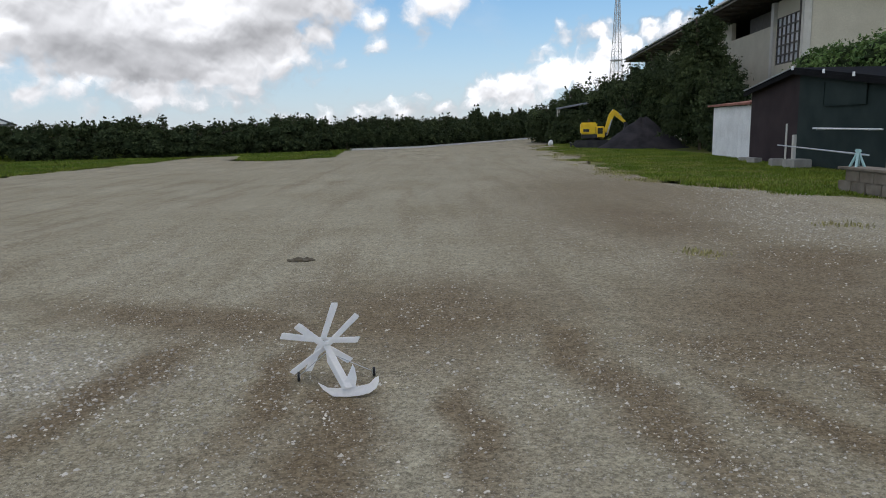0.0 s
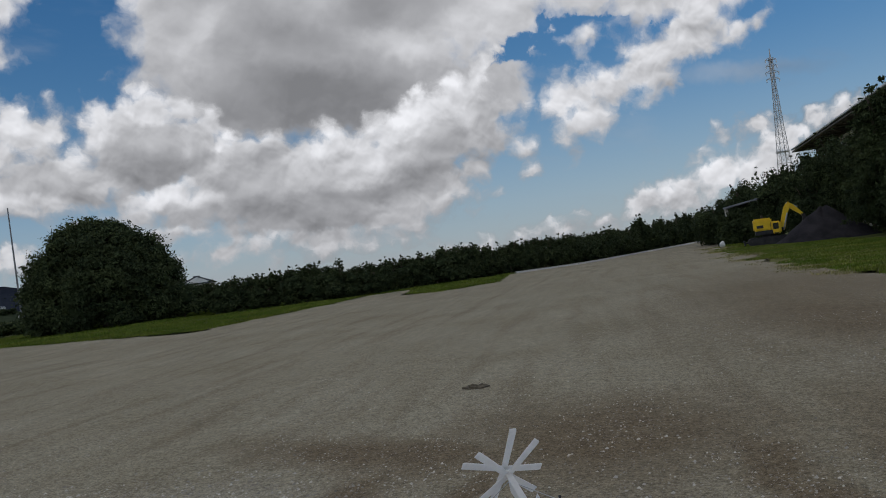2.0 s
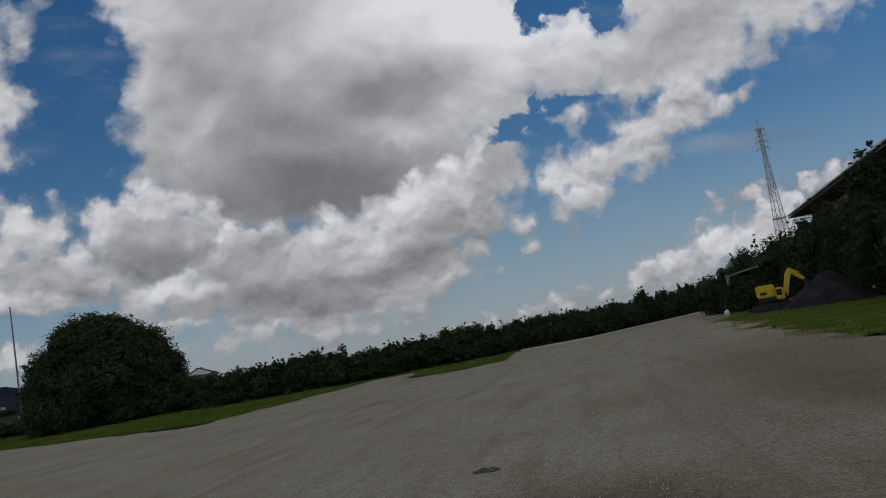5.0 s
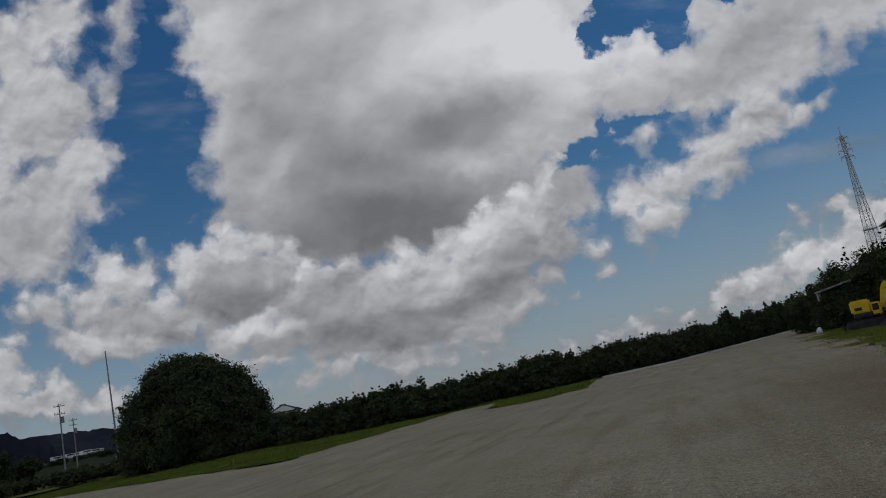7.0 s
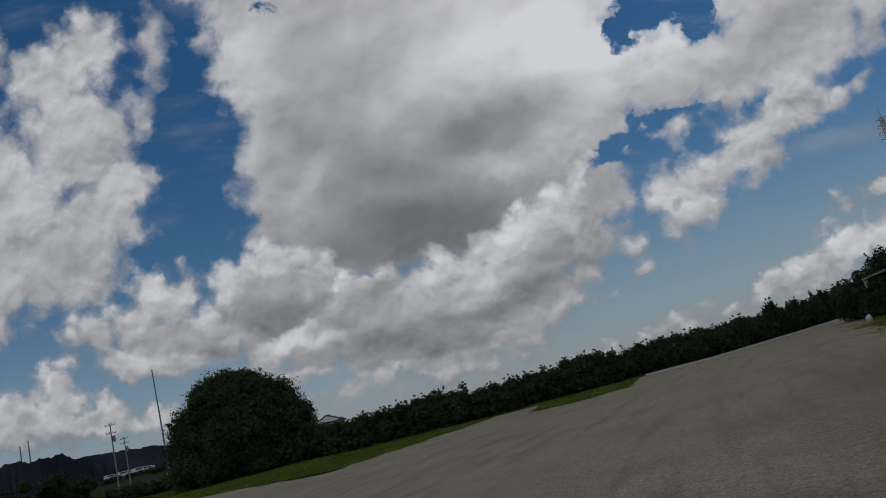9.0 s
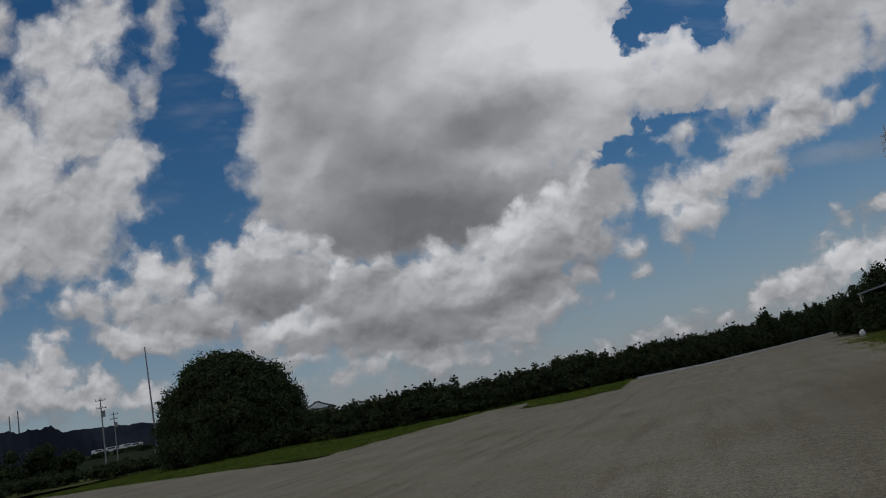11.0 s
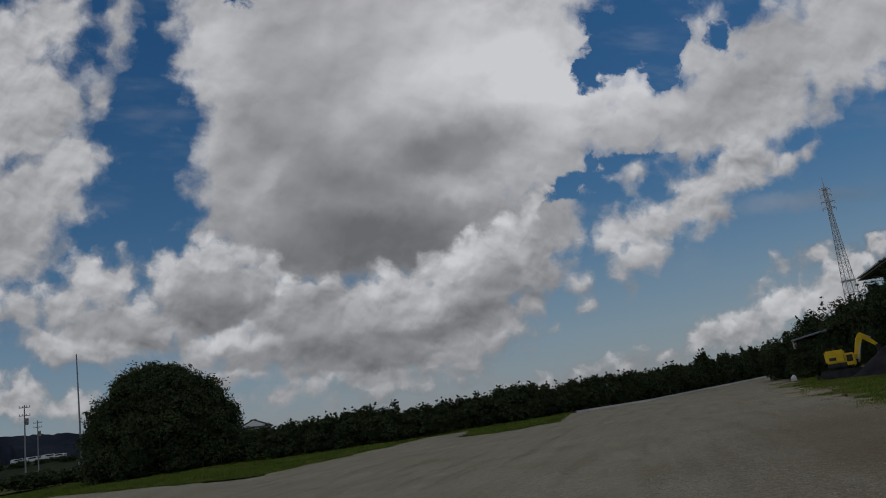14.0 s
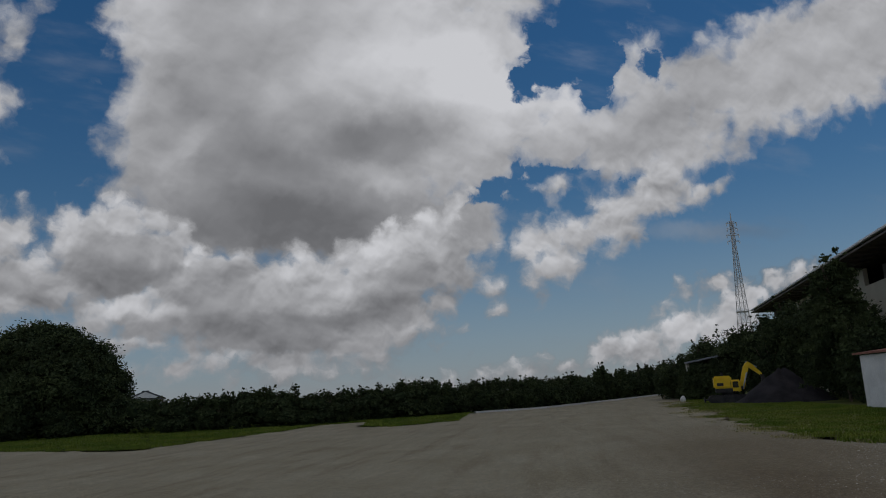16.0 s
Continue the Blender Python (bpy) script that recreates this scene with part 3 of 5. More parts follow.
kerb = tagged(new("kerb"), "low whitish concrete kerb along the far edge of the lot", "kerb", kind="structure")
kerb_stone = bpy.data.meshes.new("kerb_stone")
kerb_bm = boxed((0.98, 0.22, 0.26), (0, 0, 0.01), bevel=0.015)
kerb_bm.to_mesh(kerb_stone)
kerb_bm.free()
kerb_stone.materials.append(M_KERB)
kerb_length = sum(math.dist(p, q) for p, q in zip(FAR_EDGE, FAR_EDGE[1:]))
for k in range(int(kerb_length)):
    (kx, ky), (lx, ly) = between(FAR_EDGE, k / kerb_length), between(FAR_EDGE, min(1, (k + 1) / kerb_length))
    stone = new("kerb_stone", kerb_stone)
    stone.parent = kerb
    stone.matrix_world = pose((kx + lx) / 2, (ky + ly) / 2, 0, 0, 0, math.degrees(math.atan2(ly - ky, lx - kx)))

rnd = random.Random(5)


def add(verts, faces, x, y, r):
    """One five-sided stone pressed into the ground."""
    k, turn = len(verts), rnd.uniform(0, 6.28)
    for i in range(5):
        w = turn + i * 1.2566
        q = r * rnd.uniform(0.7, 1.2)
        verts.append((x + q * math.cos(w), y + q * math.sin(w), 0.011))
    verts.append((x + r * 0.2, y, 0.012 + r * rnd.uniform(0.5, 0.9)))
    faces += [(k + i, k + (i + 1) % 5, k + 5) for i in range(5)]


def pebbles():
    """Loose pale stones pressed into the gravel near the gate."""
    verts, faces = [], []
    for _ in range(60000):
        d = 2.2 + 12.0 * rnd.random() ** 1.2
        a = radians(rnd.uniform(-52, 40))
        x, y = d * math.sin(a), d * math.cos(a)
        if noise.noise(Vector((x * 0.9, y * 0.35, 1.0))) < rnd.uniform(-0.35, 0.3):
            continue
        r = 0.0035 + 0.010 * rnd.random() ** 5
        add(verts, faces, x, y, r)
    # coarser stones in the loose pale stretches
    for cx, cy, rx, ry, turn, count in ((6.4, 13.5, 1.9, 5.5, -14, 4600), (-3.4, 4.9, 1.9, 1.1, -14, 3600), (7.4, 20.0, 1.4, 5.0, 4, 3000), (0.0, 5.0, 3.5, 2.2, 0, 900)):
        c, s = math.cos(radians(turn)), math.sin(radians(turn))
        for _ in range(count):
            u, v = rx * rnd.gauss(0, 0.5), ry * rnd.gauss(0, 0.5)
            x, y = cx + u * c - v * s, cy + u * s + v * c
            if inside(x, y, LOT):
                add(verts, faces, x, y, 0.005 + 0.016 * rnd.random() ** 3)
    return tagged(raw("pebbles", verts, faces, M_STONE), "pale loose pebbles scattered on the gravel", "pebbles", kind="stuff")


pebbles()


def grass(name, label, inside_test, bounds, count, height, mat=None):
    verts, faces = [], []
    x0, x1, y0, y1 = bounds
    for _ in range(count):
        x, y = rnd.uniform(x0, x1), rnd.uniform(y0, y1)
        if not inside_test(x, y):
            continue
        lush = 0.55 + 0.9 * max(0.0, noise.noise(Vector((x * 0.35, y * 0.35, 5.0))) + 0.35)
        for _ in range(5):
            bx, by = x + rnd.gauss(0, 0.08), y + rnd.gauss(0, 0.12)
            h, a = height * lush * rnd.uniform(0.5, 1.3), rnd.uniform(0, 6.28)
            w, lean = 0.006 + 0.012 * rnd.random(), h * rnd.uniform(0.1, 0.7)
            c, s = math.cos(a), math.sin(a)
            k = len(verts)
            verts += [(bx - s * w, by + c * w, 0.0), (bx + s * w, by - c * w, 0.0),
                      (bx + c * lean * 0.4 - s * w * 0.7, by + s * lean * 0.4 + c * w * 0.7, h * 0.6),
                      (bx + c * lean * 0.4 + s * w * 0.7, by + s * lean * 0.4 - c * w * 0.7, h * 0.6),
                      (bx + c * lean, by + s * lean, h)]
            faces += [(k, k + 1, k + 3, k + 2), (k + 2, k + 3, k + 4)]
    return tagged(raw(name, verts, faces, mat or M_BLADE), label, "grass", kind="stuff")


def off_lot(x, y, wide=0.0):
    """Whether grass grows at a place: off the lot, with a ragged edge."""
    w = noise.noise_vector(Vector((x * 0.6, y * 0.6, 8.0))) * 1.7 + noise.noise_vector(Vector((x * 2.1, y * 2.1, 6.0))) * 0.5
    return not inside(x + w.x + wide, y + w.y * 1.6 - wide, LOT)


grass("verge_grass", "rough green grass along the lot beside the sheds", off_lot, (5.5, 14.0, 14, 66), 50000, 0.085)
grass("verge_grass", "thin yellowing grass thinning out over the gravel edge", lambda x, y: off_lot(x, y, 0.9) and noise.noise(Vector((x * 0.9, y * 0.9, 4.0))) > -0.05, (4.8, 11.0, 12.5, 64.0), 14000, 0.07, M_DRY)
grass("verge_grass", "low green grass strip under the hedge", lambda x, y: not inside(x, y, LOT), (-46, -6, 29, 58), 46000, 0.11)
tuft_at = (3.3, 9.4)
grass("weed_tuft", "small dry weed tuft growing in the gravel", lambda x, y: math.dist((x, y), tuft_at) < 0.12 + 0.2 * rnd.random(), (2.9, 3.7, 9.0, 9.8), 60, 0.11, M_DRY)
grass("weed_tuft", "small dry weed tuft growing in the gravel", lambda x, y: math.dist((x, y), (6.5, 11.8)) < 0.35, (6.0, 7.0, 11.3, 12.3), 60, 0.08, M_DRY)


# ---------------------------------------------------------------- trees and hedge
def leaf_cloud(lobes, count, size, seed, hollow=0.55, clump=0.25, flat=0.8):
    """Leaves in sprays over a set of lobes (x, y, z, rx, rz): most sprays sit near the surface, some stick out."""
    r = random.Random(seed)
    verts, faces = [], []
    weights = [lb[3] * lb[3] + lb[3] * lb[4] for lb in lobes]
    per = 13
    for lb in r.choices(lobes, weights, k=count // per):
        d = Vector((r.gauss(0, 1), r.gauss(0, 1), r.gauss(0, 1))).normalized()
        bump = 1 + 0.35 * noise.noise(Vector((d.x * 2.2 + seed, d.y * 2.2 + lb[0], d.z * 2.2 + lb[2])))
        k = bump * (hollow + (1.04 - hollow) * r.random() ** 0.45)
        if r.random() < 0.03:
            k *= r.uniform(1.03, 1.12)
        heart = Vector((lb[0] + d.x * lb[3] * k, lb[1] + d.y * lb[3] * k, lb[2] + d.z * lb[4] * k))
        reach = min(clump, 0.6 * lb[3]) * r.uniform(0.6, 1.3)
        for _ in range(per):
            c = heart + Vector((r.gauss(0, 0.55), r.gauss(0, 0.55), r.gauss(0, 0.55 * flat))) * reach
            if c.z < 0.05:
                continue
            face_to = (d * 0.6 + Vector((r.gauss(0, 0.7), r.gauss(0, 0.7), r.gauss(0.35, 0.7)))).normalized()
            u = face_to.orthogonal().normalized()
            u = (Matrix.Rotation(r.uniform(0, 6.28), 3, face_to) @ u)
            v = face_to.cross(u)
            q = size * r.uniform(0.6, 1.4)
            i = len(verts)
            verts += [c - u * q, c + v * q * 0.45 + face_to * q * 0.12, c + u * q, c - v * q * 0.45 + face_to * q * 0.12]
            faces += [(i, i + 1, i + 2), (i, i + 2, i + 3)]
    return verts, faces


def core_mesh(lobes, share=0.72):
    """The heart of a crown: lumpy masses well inside the leaves, coloured dark as shade."""
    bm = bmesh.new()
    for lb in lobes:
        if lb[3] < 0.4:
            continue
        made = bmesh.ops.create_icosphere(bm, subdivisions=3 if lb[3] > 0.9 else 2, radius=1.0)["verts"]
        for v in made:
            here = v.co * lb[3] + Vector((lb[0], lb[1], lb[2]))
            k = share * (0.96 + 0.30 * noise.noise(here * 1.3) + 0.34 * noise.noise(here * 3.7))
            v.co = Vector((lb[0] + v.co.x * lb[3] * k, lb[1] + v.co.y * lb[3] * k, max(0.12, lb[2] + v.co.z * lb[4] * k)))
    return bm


def trunk_mesh(height, r0, limbs, seed):
    r = random.Random(seed)
    bm = bmesh.new()
    bend = Vector((r.uniform(-0.1, 0.1), r.uniform(-0.1, 0.1), 0)) * height
    mid, top = Vector((0, 0, height * 0.5)) + bend * 0.5, Vector((0, 0, height)) + bend
    rod(bm, (0, 0, -0.05), mid, r0, r0 * 0.75)
    rod(bm, mid, top, r0 * 0.75, r0 * 0.45)
    for x, y, z, rx, rz in limbs[::1 + len(limbs) // 40]:
        rod(bm, mid.lerp(top, r.random()), (x * 0.8, y * 0.8, z), r0 * 0.4, r0 * 0.12, 6)
    return bm


def tree(name, label, category, lobes, leaves, size, at, rz=0.0, trunk=1.5, girth=0.15, mat=None, group="", seed=1, core=0.72, clump=0.25, flat=0.8):
    base = thing(name, label, category, group, at, rz)
    part("trunk", trunk_mesh(trunk, girth, lobes, seed), M_BARK, base)
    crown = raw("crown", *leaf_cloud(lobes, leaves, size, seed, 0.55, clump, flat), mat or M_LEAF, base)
    part("inner_shade_mass", core_mesh(lobes, core), M_CORE, crown)
    return base


# the clipped hedge: bushes shoulder to shoulder
HEDGE = [(-26.5, 45.5), (-17.5, 48.2), (-8.6, 58.2), (-2.8, 65.0), (5.0, 84.8), (13.4, 109.0)]
hedge_kinds = []
for kind_no in range(6):
    r = random.Random(40 + kind_no)
    lobes = [(r.uniform(-1.2, 1.2), r.uniform(-0.5, 0.5), r.uniform(0.5, 1.75), r.uniform(0.5, 0.8), r.uniform(0.5, 0.75)) for _ in range(12)]
    lobes += [(r.uniform(-1.2, 1.2), r.uniform(-0.3, 0.3), r.uniform(1.85, 2.25), r.uniform(0.22, 0.45), r.uniform(0.3, 0.5)) for _ in range(6)]
    lobes += [(r.uniform(-1.2, 1.2), r.uniform(-0.3, 0.3), r.uniform(2.2, 2.5), r.uniform(0.10, 0.2), r.uniform(0.2, 0.4)) for _ in range(4)]
    for _ in range(13):
        x, y, tall, lean = r.uniform(-1.3, 1.3), r.uniform(-0.25, 0.25), r.uniform(0.35, 0.95), r.uniform(-0.55, 0.55)
        lobes += [(x + lean * tall * q / 5, y, 2.0 + tall * q / 5, 0.17 - 0.022 * q, 0.13) for q in range(6)]
    b = tree("hedge_bush", "dense dark green broadleaf bush in a long hedge", "bush", lobes, 9100, 0.085, (0, 0, -50), 0, 1.0, 0.07, M_LEAF, "hedge along the lot", 60 + kind_no, 0.72, 0.16)
    hedge_kinds.append(b)
hedge_len = sum(math.dist(p, q) for p, q in zip(HEDGE, HEDGE[1:]))
n_bush = int(hedge_len / 1.45)
for i in range(n_bush):
    s = (i + 0.5) / n_bush
    x, y = between(HEDGE, s)
    ahead_x, ahead_y = between(HEDGE, min(1.0, s + 0.01))
    face = math.degrees(math.atan2(ahead_y - y, ahead_x - x))
    grow = 0.84 + 0.24 * s + 0.34 * max(0.0, s - 0.55) + (0.26 if s < 0.55 else 0.62) * noise.noise(Vector((i * 0.37, 2.0, 0))) + rnd.uniform(-0.06, 0.06)
    src = hedge_kinds[i % 6]
    m = pose(x + rnd.uniform(-0.3, 0.3), y + rnd.uniform(-0.3, 0.3), 0, 0, 0, face + rnd.choice((0, 180)) + rnd.uniform(-20, 20))
    if i < 6:
        src.matrix_basis = m
        src.scale = (1.05, 1.05, grow)
    else:
        c = copy_thing(src, m)
        c.scale = (1.05, 1.05, grow)

# the great round tree beside the lot
r = random.Random(9)
lobes = [(0, 0, 4.4, 3.5, 3.1), (-2.6, 0, 3.2, 2.6, 2.5), (2.7, 0.3, 3.1, 2.5, 2.3), (0.4, -1.6, 3.5, 2.8, 2.6)]
for k in range(44):
    a, up = r.uniform(0, 6.28), r.uniform(0.02, 1.0)
    wide = math.sqrt(max(0.05, 1 - up ** 2.6))
    lobes.append((4.5 * wide * math.cos(a), 3.4 * wide * math.sin(a), 0.8 + 6.2 * up, r.uniform(0.8, 1.3), r.uniform(0.7, 1.1)))
lobes += [(4.2 * math.cos(k * 0.7), 3.3 * math.sin(k * 0.7), r.uniform(0.5, 1.0), r.uniform(1.0, 1.4), r.uniform(0.6, 0.9)) for k in range(9)]
for k in range(70):
    a, up = r.uniform(0, 6.28), r.uniform(0.15, 1.0)
    wide = math.sqrt(max(0.02, 1 - up ** 2.4))
    lobes.append((4.85 * wide * math.cos(a), 3.8 * wide * math.sin(a), 0.9 + 6.3 * up, r.uniform(0.55, 0.95), r.uniform(0.45, 0.7)))
lobes += [(3.4 * math.cos(k * 0.9 + 3.4), 2.4 * math.sin(k * 0.9 + 3.4), 0.9, 1.3, 0.9) for k in range(7)]
tree("broadleaf_tree", "huge round dark green broadleaf tree on the grass", "tree", lobes, 104000, 0.105, (-34.9, 46.1, 0), 35, 3.0, 0.35, M_LEAF, seed=3, core=0.70, clump=0.34)

# the wooded bank behind the spoil heap
BANK = [(10.6, 70, 3.6, 2.0), (10.2, 64.6, 2.0, 1.0), (11.0, 64.4, 2.3, 1.0), (12.6, 64.0, 2.6, 1.1), (12.6, 69, 4.9, 2.4), (14.6, 66, 5.4, 2.4), (16.4, 63, 6.3, 2.4), (17.6, 60, 6.8, 2.4), (18.6, 57, 7.2, 2.5), (15.6, 60, 4.6, 2.0),
        (18.2, 53, 7.0, 2.4), (17.6, 49.5, 6.4, 2.2), (20.8, 62, 6.2, 2.8), (9.9, 73, 3.0, 1.6), (16.2, 43.0, 4.2, 1.6)]
for i, (x, y, h, w) in enumerate(BANK):
    r = random.Random(100 + i)
    lobes = [(r.uniform(-0.5, 0.5) * w, r.uniform(-0.4, 0.4) * w, h * r.uniform(0.25, 0.72), w * r.uniform(0.55, 0.75), h * r.uniform(0.18, 0.26)) for _ in range(7)]
    h *= 1.1
    lobes += [(0, 0, h * 0.3, w * 0.9, h * 0.3), (0, 0, h * 0.78, w * 0.45, h * 0.2)]
    lobes += [(r.uniform(-0.8, 0.8) * w, r.uniform(-0.3, 0.3) * w, h * r.uniform(0.74, 0.98), r.uniform(0.08, 0.20), r.uniform(0.35, 0.75)) for _ in range(18)]
    tree("bank_tree", "dark green shrubby tree on the bank behind the dark heap", "tree", lobes, 15600, 0.10, (x, y, 0), 0, h * 0.4, 0.10, M_LEAF, "trees on the bank", 200 + i, 0.66, 0.30)

# the tall cedar-like tree behind the white shed
r = random.Random(77)
lobes = []
for k in range(64):
    z = 0.9 + 6.0 * (k / 63) ** 0.9
    reach = 3.1 * (1 - z / 8.4) ** 0.8 * r.uniform(0.75, 1.15) + 0.15
    a = k * 2.4 + r.uniform(-0.3, 0.3)
    for q in (0.3, 0.55, 0.8, 1.0):
        lobes.append((reach * q * math.cos(a), reach * q * math.sin(a), z + 0.35 * q - 0.45 * q * q, 0.55 - 0.28 * q, 0.26 - 0.08 * q))
lobes += [(0, 0, 1.0 + 0.7 * k, 1.0 * (1 - k / 10), 0.6) for k in range(9)]
for k in range(14):
    a, z = r.uniform(0, 6.28), r.uniform(6.3, 7.6)
    for q in (0.4, 0.7, 1.0):
        lobes.append((0.75 * q * math.cos(a), 0.75 * q * math.sin(a), z + 0.22 * q, 0.12, 0.10))
conifer = tree("conifer_tree", "tall dark green conifer with feathery branches", "tree", lobes, 44000, 0.085, (16.1, 46.4, 0), 0, 7.0, 0.09, M_LEAF, seed=31, core=0.62, clump=0.28, flat=0.45)
conifer.scale = (1.0, 1.0, 1.12)

# lighter leafy trees behind the dark shed
for i, (x, y, h, w) in enumerate([(18.3, 37.0, 5.7, 1.8), (18.8, 33.5, 5.5, 2.1), (19.2, 30.5, 5.2, 2.2), (19.6, 28.0, 5.0, 2.0)]):
    r = random.Random(300 + i)
    lobes = [(r.uniform(-0.6, 0.6) * w, r.uniform(-0.5, 0.5) * w, h * r.uniform(0.55, 0.84), w * r.uniform(0.4, 0.55), h * r.uniform(0.10, 0.16)) for _ in range(9)] + [(0, 0, h * 0.5, w * 0.8, h * 0.3)]
    tree("leafy_tree", "leafy bright green tree rising behind the dark shed", "tree", lobes, 10000, 0.10, (x, y, 0), 0, h * 0.5, 0.10, M_LEAF_LIGHT, "trees behind the shed", 320 + i, 0.7)


# scrub beyond the grass, before the far houses
for i in range(16):
    r = random.Random(500 + i)
    d, a = r.uniform(70, 84), radians(-58 + 1.1 * i)
    lobes = [(r.uniform(-1.2, 1.2), r.uniform(-0.6, 0.6), r.uniform(0.3, 0.9), r.uniform(0.6, 1.1), r.uniform(0.3, 0.6)) for _ in range(7)]
    tree("scrub_bush", "low dark green scrub bush at the meadow edge", "bush", lobes, 1500, 0.13, (d * math.sin(a), d * math.cos(a), 0), r.uniform(0, 180), 0.5, 0.05, M_LEAF, "scrub at the meadow edge", 520 + i, 0.8)
for i, (a, d, h, w) in enumerate(((-57, 92, 4.6, 3.0), (-54.5, 96, 5.2, 3.2), (-52, 90, 4.4, 2.8), (-50, 95, 4.6, 2.6), (-48.2, 98, 3.4, 2.4))):
    r = random.Random(540 + i)
    lobes = [(r.uniform(-0.7, 0.7) * w, r.uniform(-0.4, 0.4) * w, h * r.uniform(0.2, 0.8), w * r.uniform(0.3, 0.5), h * r.uniform(0.12, 0.2)) for _ in range(14)]
    tree("field_tree", "dark green bushy tree at the field edge", "tree", lobes, 6000, 0.14, (d * math.sin(radians(a)), d * math.cos(radians(a)), 0), 0, h * 0.5, 0.12, M_LEAF, "trees at the field edge", 545 + i, 0.75)
for i, (x, y, h) in enumerate(((-29.6, 47.4, 2.3), (-31.5, 50.5, 2.6), (-28.6, 49.6, 2.2), (-33.5, 54.0, 2.4))):
    r = random.Random(560 + i)
    lobes = [(r.uniform(-1.0, 1.0), r.uniform(-0.6, 0.6), h * r.uniform(0.2, 0.75), r.uniform(0.6, 0.9), h * r.uniform(0.18, 0.26)) for _ in range(9)]
    tree("shrub", "dark green shrub between the tree and the hedge", "bush", lobes, 2600, 0.10, (x, y, 0), r.uniform(0, 180), 0.8, 0.06, M_LEAF, "shrubs beside the tree", 580 + i, 0.8)

# ---------------------------------------------------------------- sheds beside the lot
def dark_shed():
    shed = thing("dark_shed", "dark green and maroon sheet-clad shed with a black gable roof", "shed", at=(13.5, 0, 0))
    y0, y1, peak, depth_x = 19.0, 32.6, 28.3, 4.0
    za, zp, zb = 2.45, 3.56, 2.96
    bm = prism([(peak, 0), (y1, 0), (y1, zb), (peak, zp)], 0.12, "x", 0.0)
    part("maroon_wall", bm, M_BROWN_WALL, shed, "dull maroon sheet wall")
    part("green_wall", prism([(y0, 0), (peak, 0), (peak, zp), (y0, za)], 0.12, "x", 0.0), M_GREEN_WALL, shed, "dark green sheet wall")
    part("back_wall", boxed((0.1, y1 - y0, 2.4), (depth_x, (y0 + y1) / 2, 1.2)), M_GREEN_WALL, shed)
    part("end_wall", boxed((depth_x - 0.2, 0.1, 2.5), (depth_x / 2, y0 + 0.06, 1.25)), M_GREEN_WALL, shed)
    part("end_wall", boxed((depth_x - 0.2, 0.1, 2.9), (depth_x / 2 + 0.02, y1 - 0.06, 1.45)), M_BROWN_WALL, shed)
    for a, b, za2, zb2 in ((y0 - 0.4, peak, za - 0.05, zp), (peak, y1 + 0.2, zp, zb - 0.06)):
        roof = part("roof_slope", prism([(a, za2), (b, zb2), (b, zb2 + 0.10), (a, za2 + 0.10)], depth_x + 0.6, "x", -0.25), M_BLACK, shed, "black sheet roof slope")
        part("fascia", prism([(a, za2 - 0.14), (b, zb2 - 0.14), (b, zb2 + 0.02), (a, za2 + 0.02)], 0.03, "x", -0.29), M_BLACK, roof)
    part("verge_flashing", prism([(peak, zp + 0.10), (y1 + 0.2, zb + 0.04), (y1 + 0.2, zb + 0.075), (peak, zp + 0.135)], 0.06, "x", -0.30), M_STEEL, shed, "thin pale metal verge strip")
    for y in (28.2, 25.9, 24.0):
        z = za + (zp - za) * (y - y0) / (peak - y0)
        part("insulator", rodded((-0.36, y, z + 0.02), (-0.36, y, z + 0.16), 0.05, 0.035), M_WHITE, shed, "small white insulator")
    hatch = part("hatch", boxed((0.05, 2.6, 0.8), (-0.02, 25.05, 2.62), bevel=0.01), M_GREEN_WALL, shed, "closed dark green hatch panel")
    for z in (2.2, 3.02):
        part("hatch_rail", boxed((0.03, 2.7, 0.04), (-0.06, 25.05, z)), M_GREEN_WALL, hatch)
    for y in (23.73, 26.37):
        part("hatch_rail", boxed((0.03, 0.04, 0.78), (-0.062, y, 2.62)), M_GREEN_WALL, hatch)
    return shed


dark_shed()


def white_shed():
    shed = thing("white_shed", "small white sheet-clad lean-to with a rusty red roof", "shed", at=(13.75, 0, 0))
    y0, y1 = 33.0, 37.7
    n = 9
    w = (y1 - y0) / n
    for k in range(n):
        part("wall_panel", boxed((0.05, w - 0.012, 2.36), (0, y0 + w * (k + 0.5), 1.22), bevel=0.006), M_WHITE, shed)
    part("side_wall", boxed((2.2, 0.06, 2.3), (1.2, y1 + 0.04, 1.16)), M_WHITE, shed)
    part("side_wall", boxed((2.2, 0.06, 2.3), (1.2, y0 - 0.02, 1.16)), M_RUST, shed)
    part("roof", prism([(-0.2, 2.44), (2.5, 2.72), (2.5, 2.80), (-0.2, 2.53)], y1 - y0 + 0.5, "y", y0 - 0.1), M_RUST, shed, "rusty red-brown sheet roof")
    part("plinth", boxed((0.10, y1 - y0, 0.08), (0, (y0 + y1) / 2, 0.0)), M_CONCRETE, shed)
    return shed


white_shed()


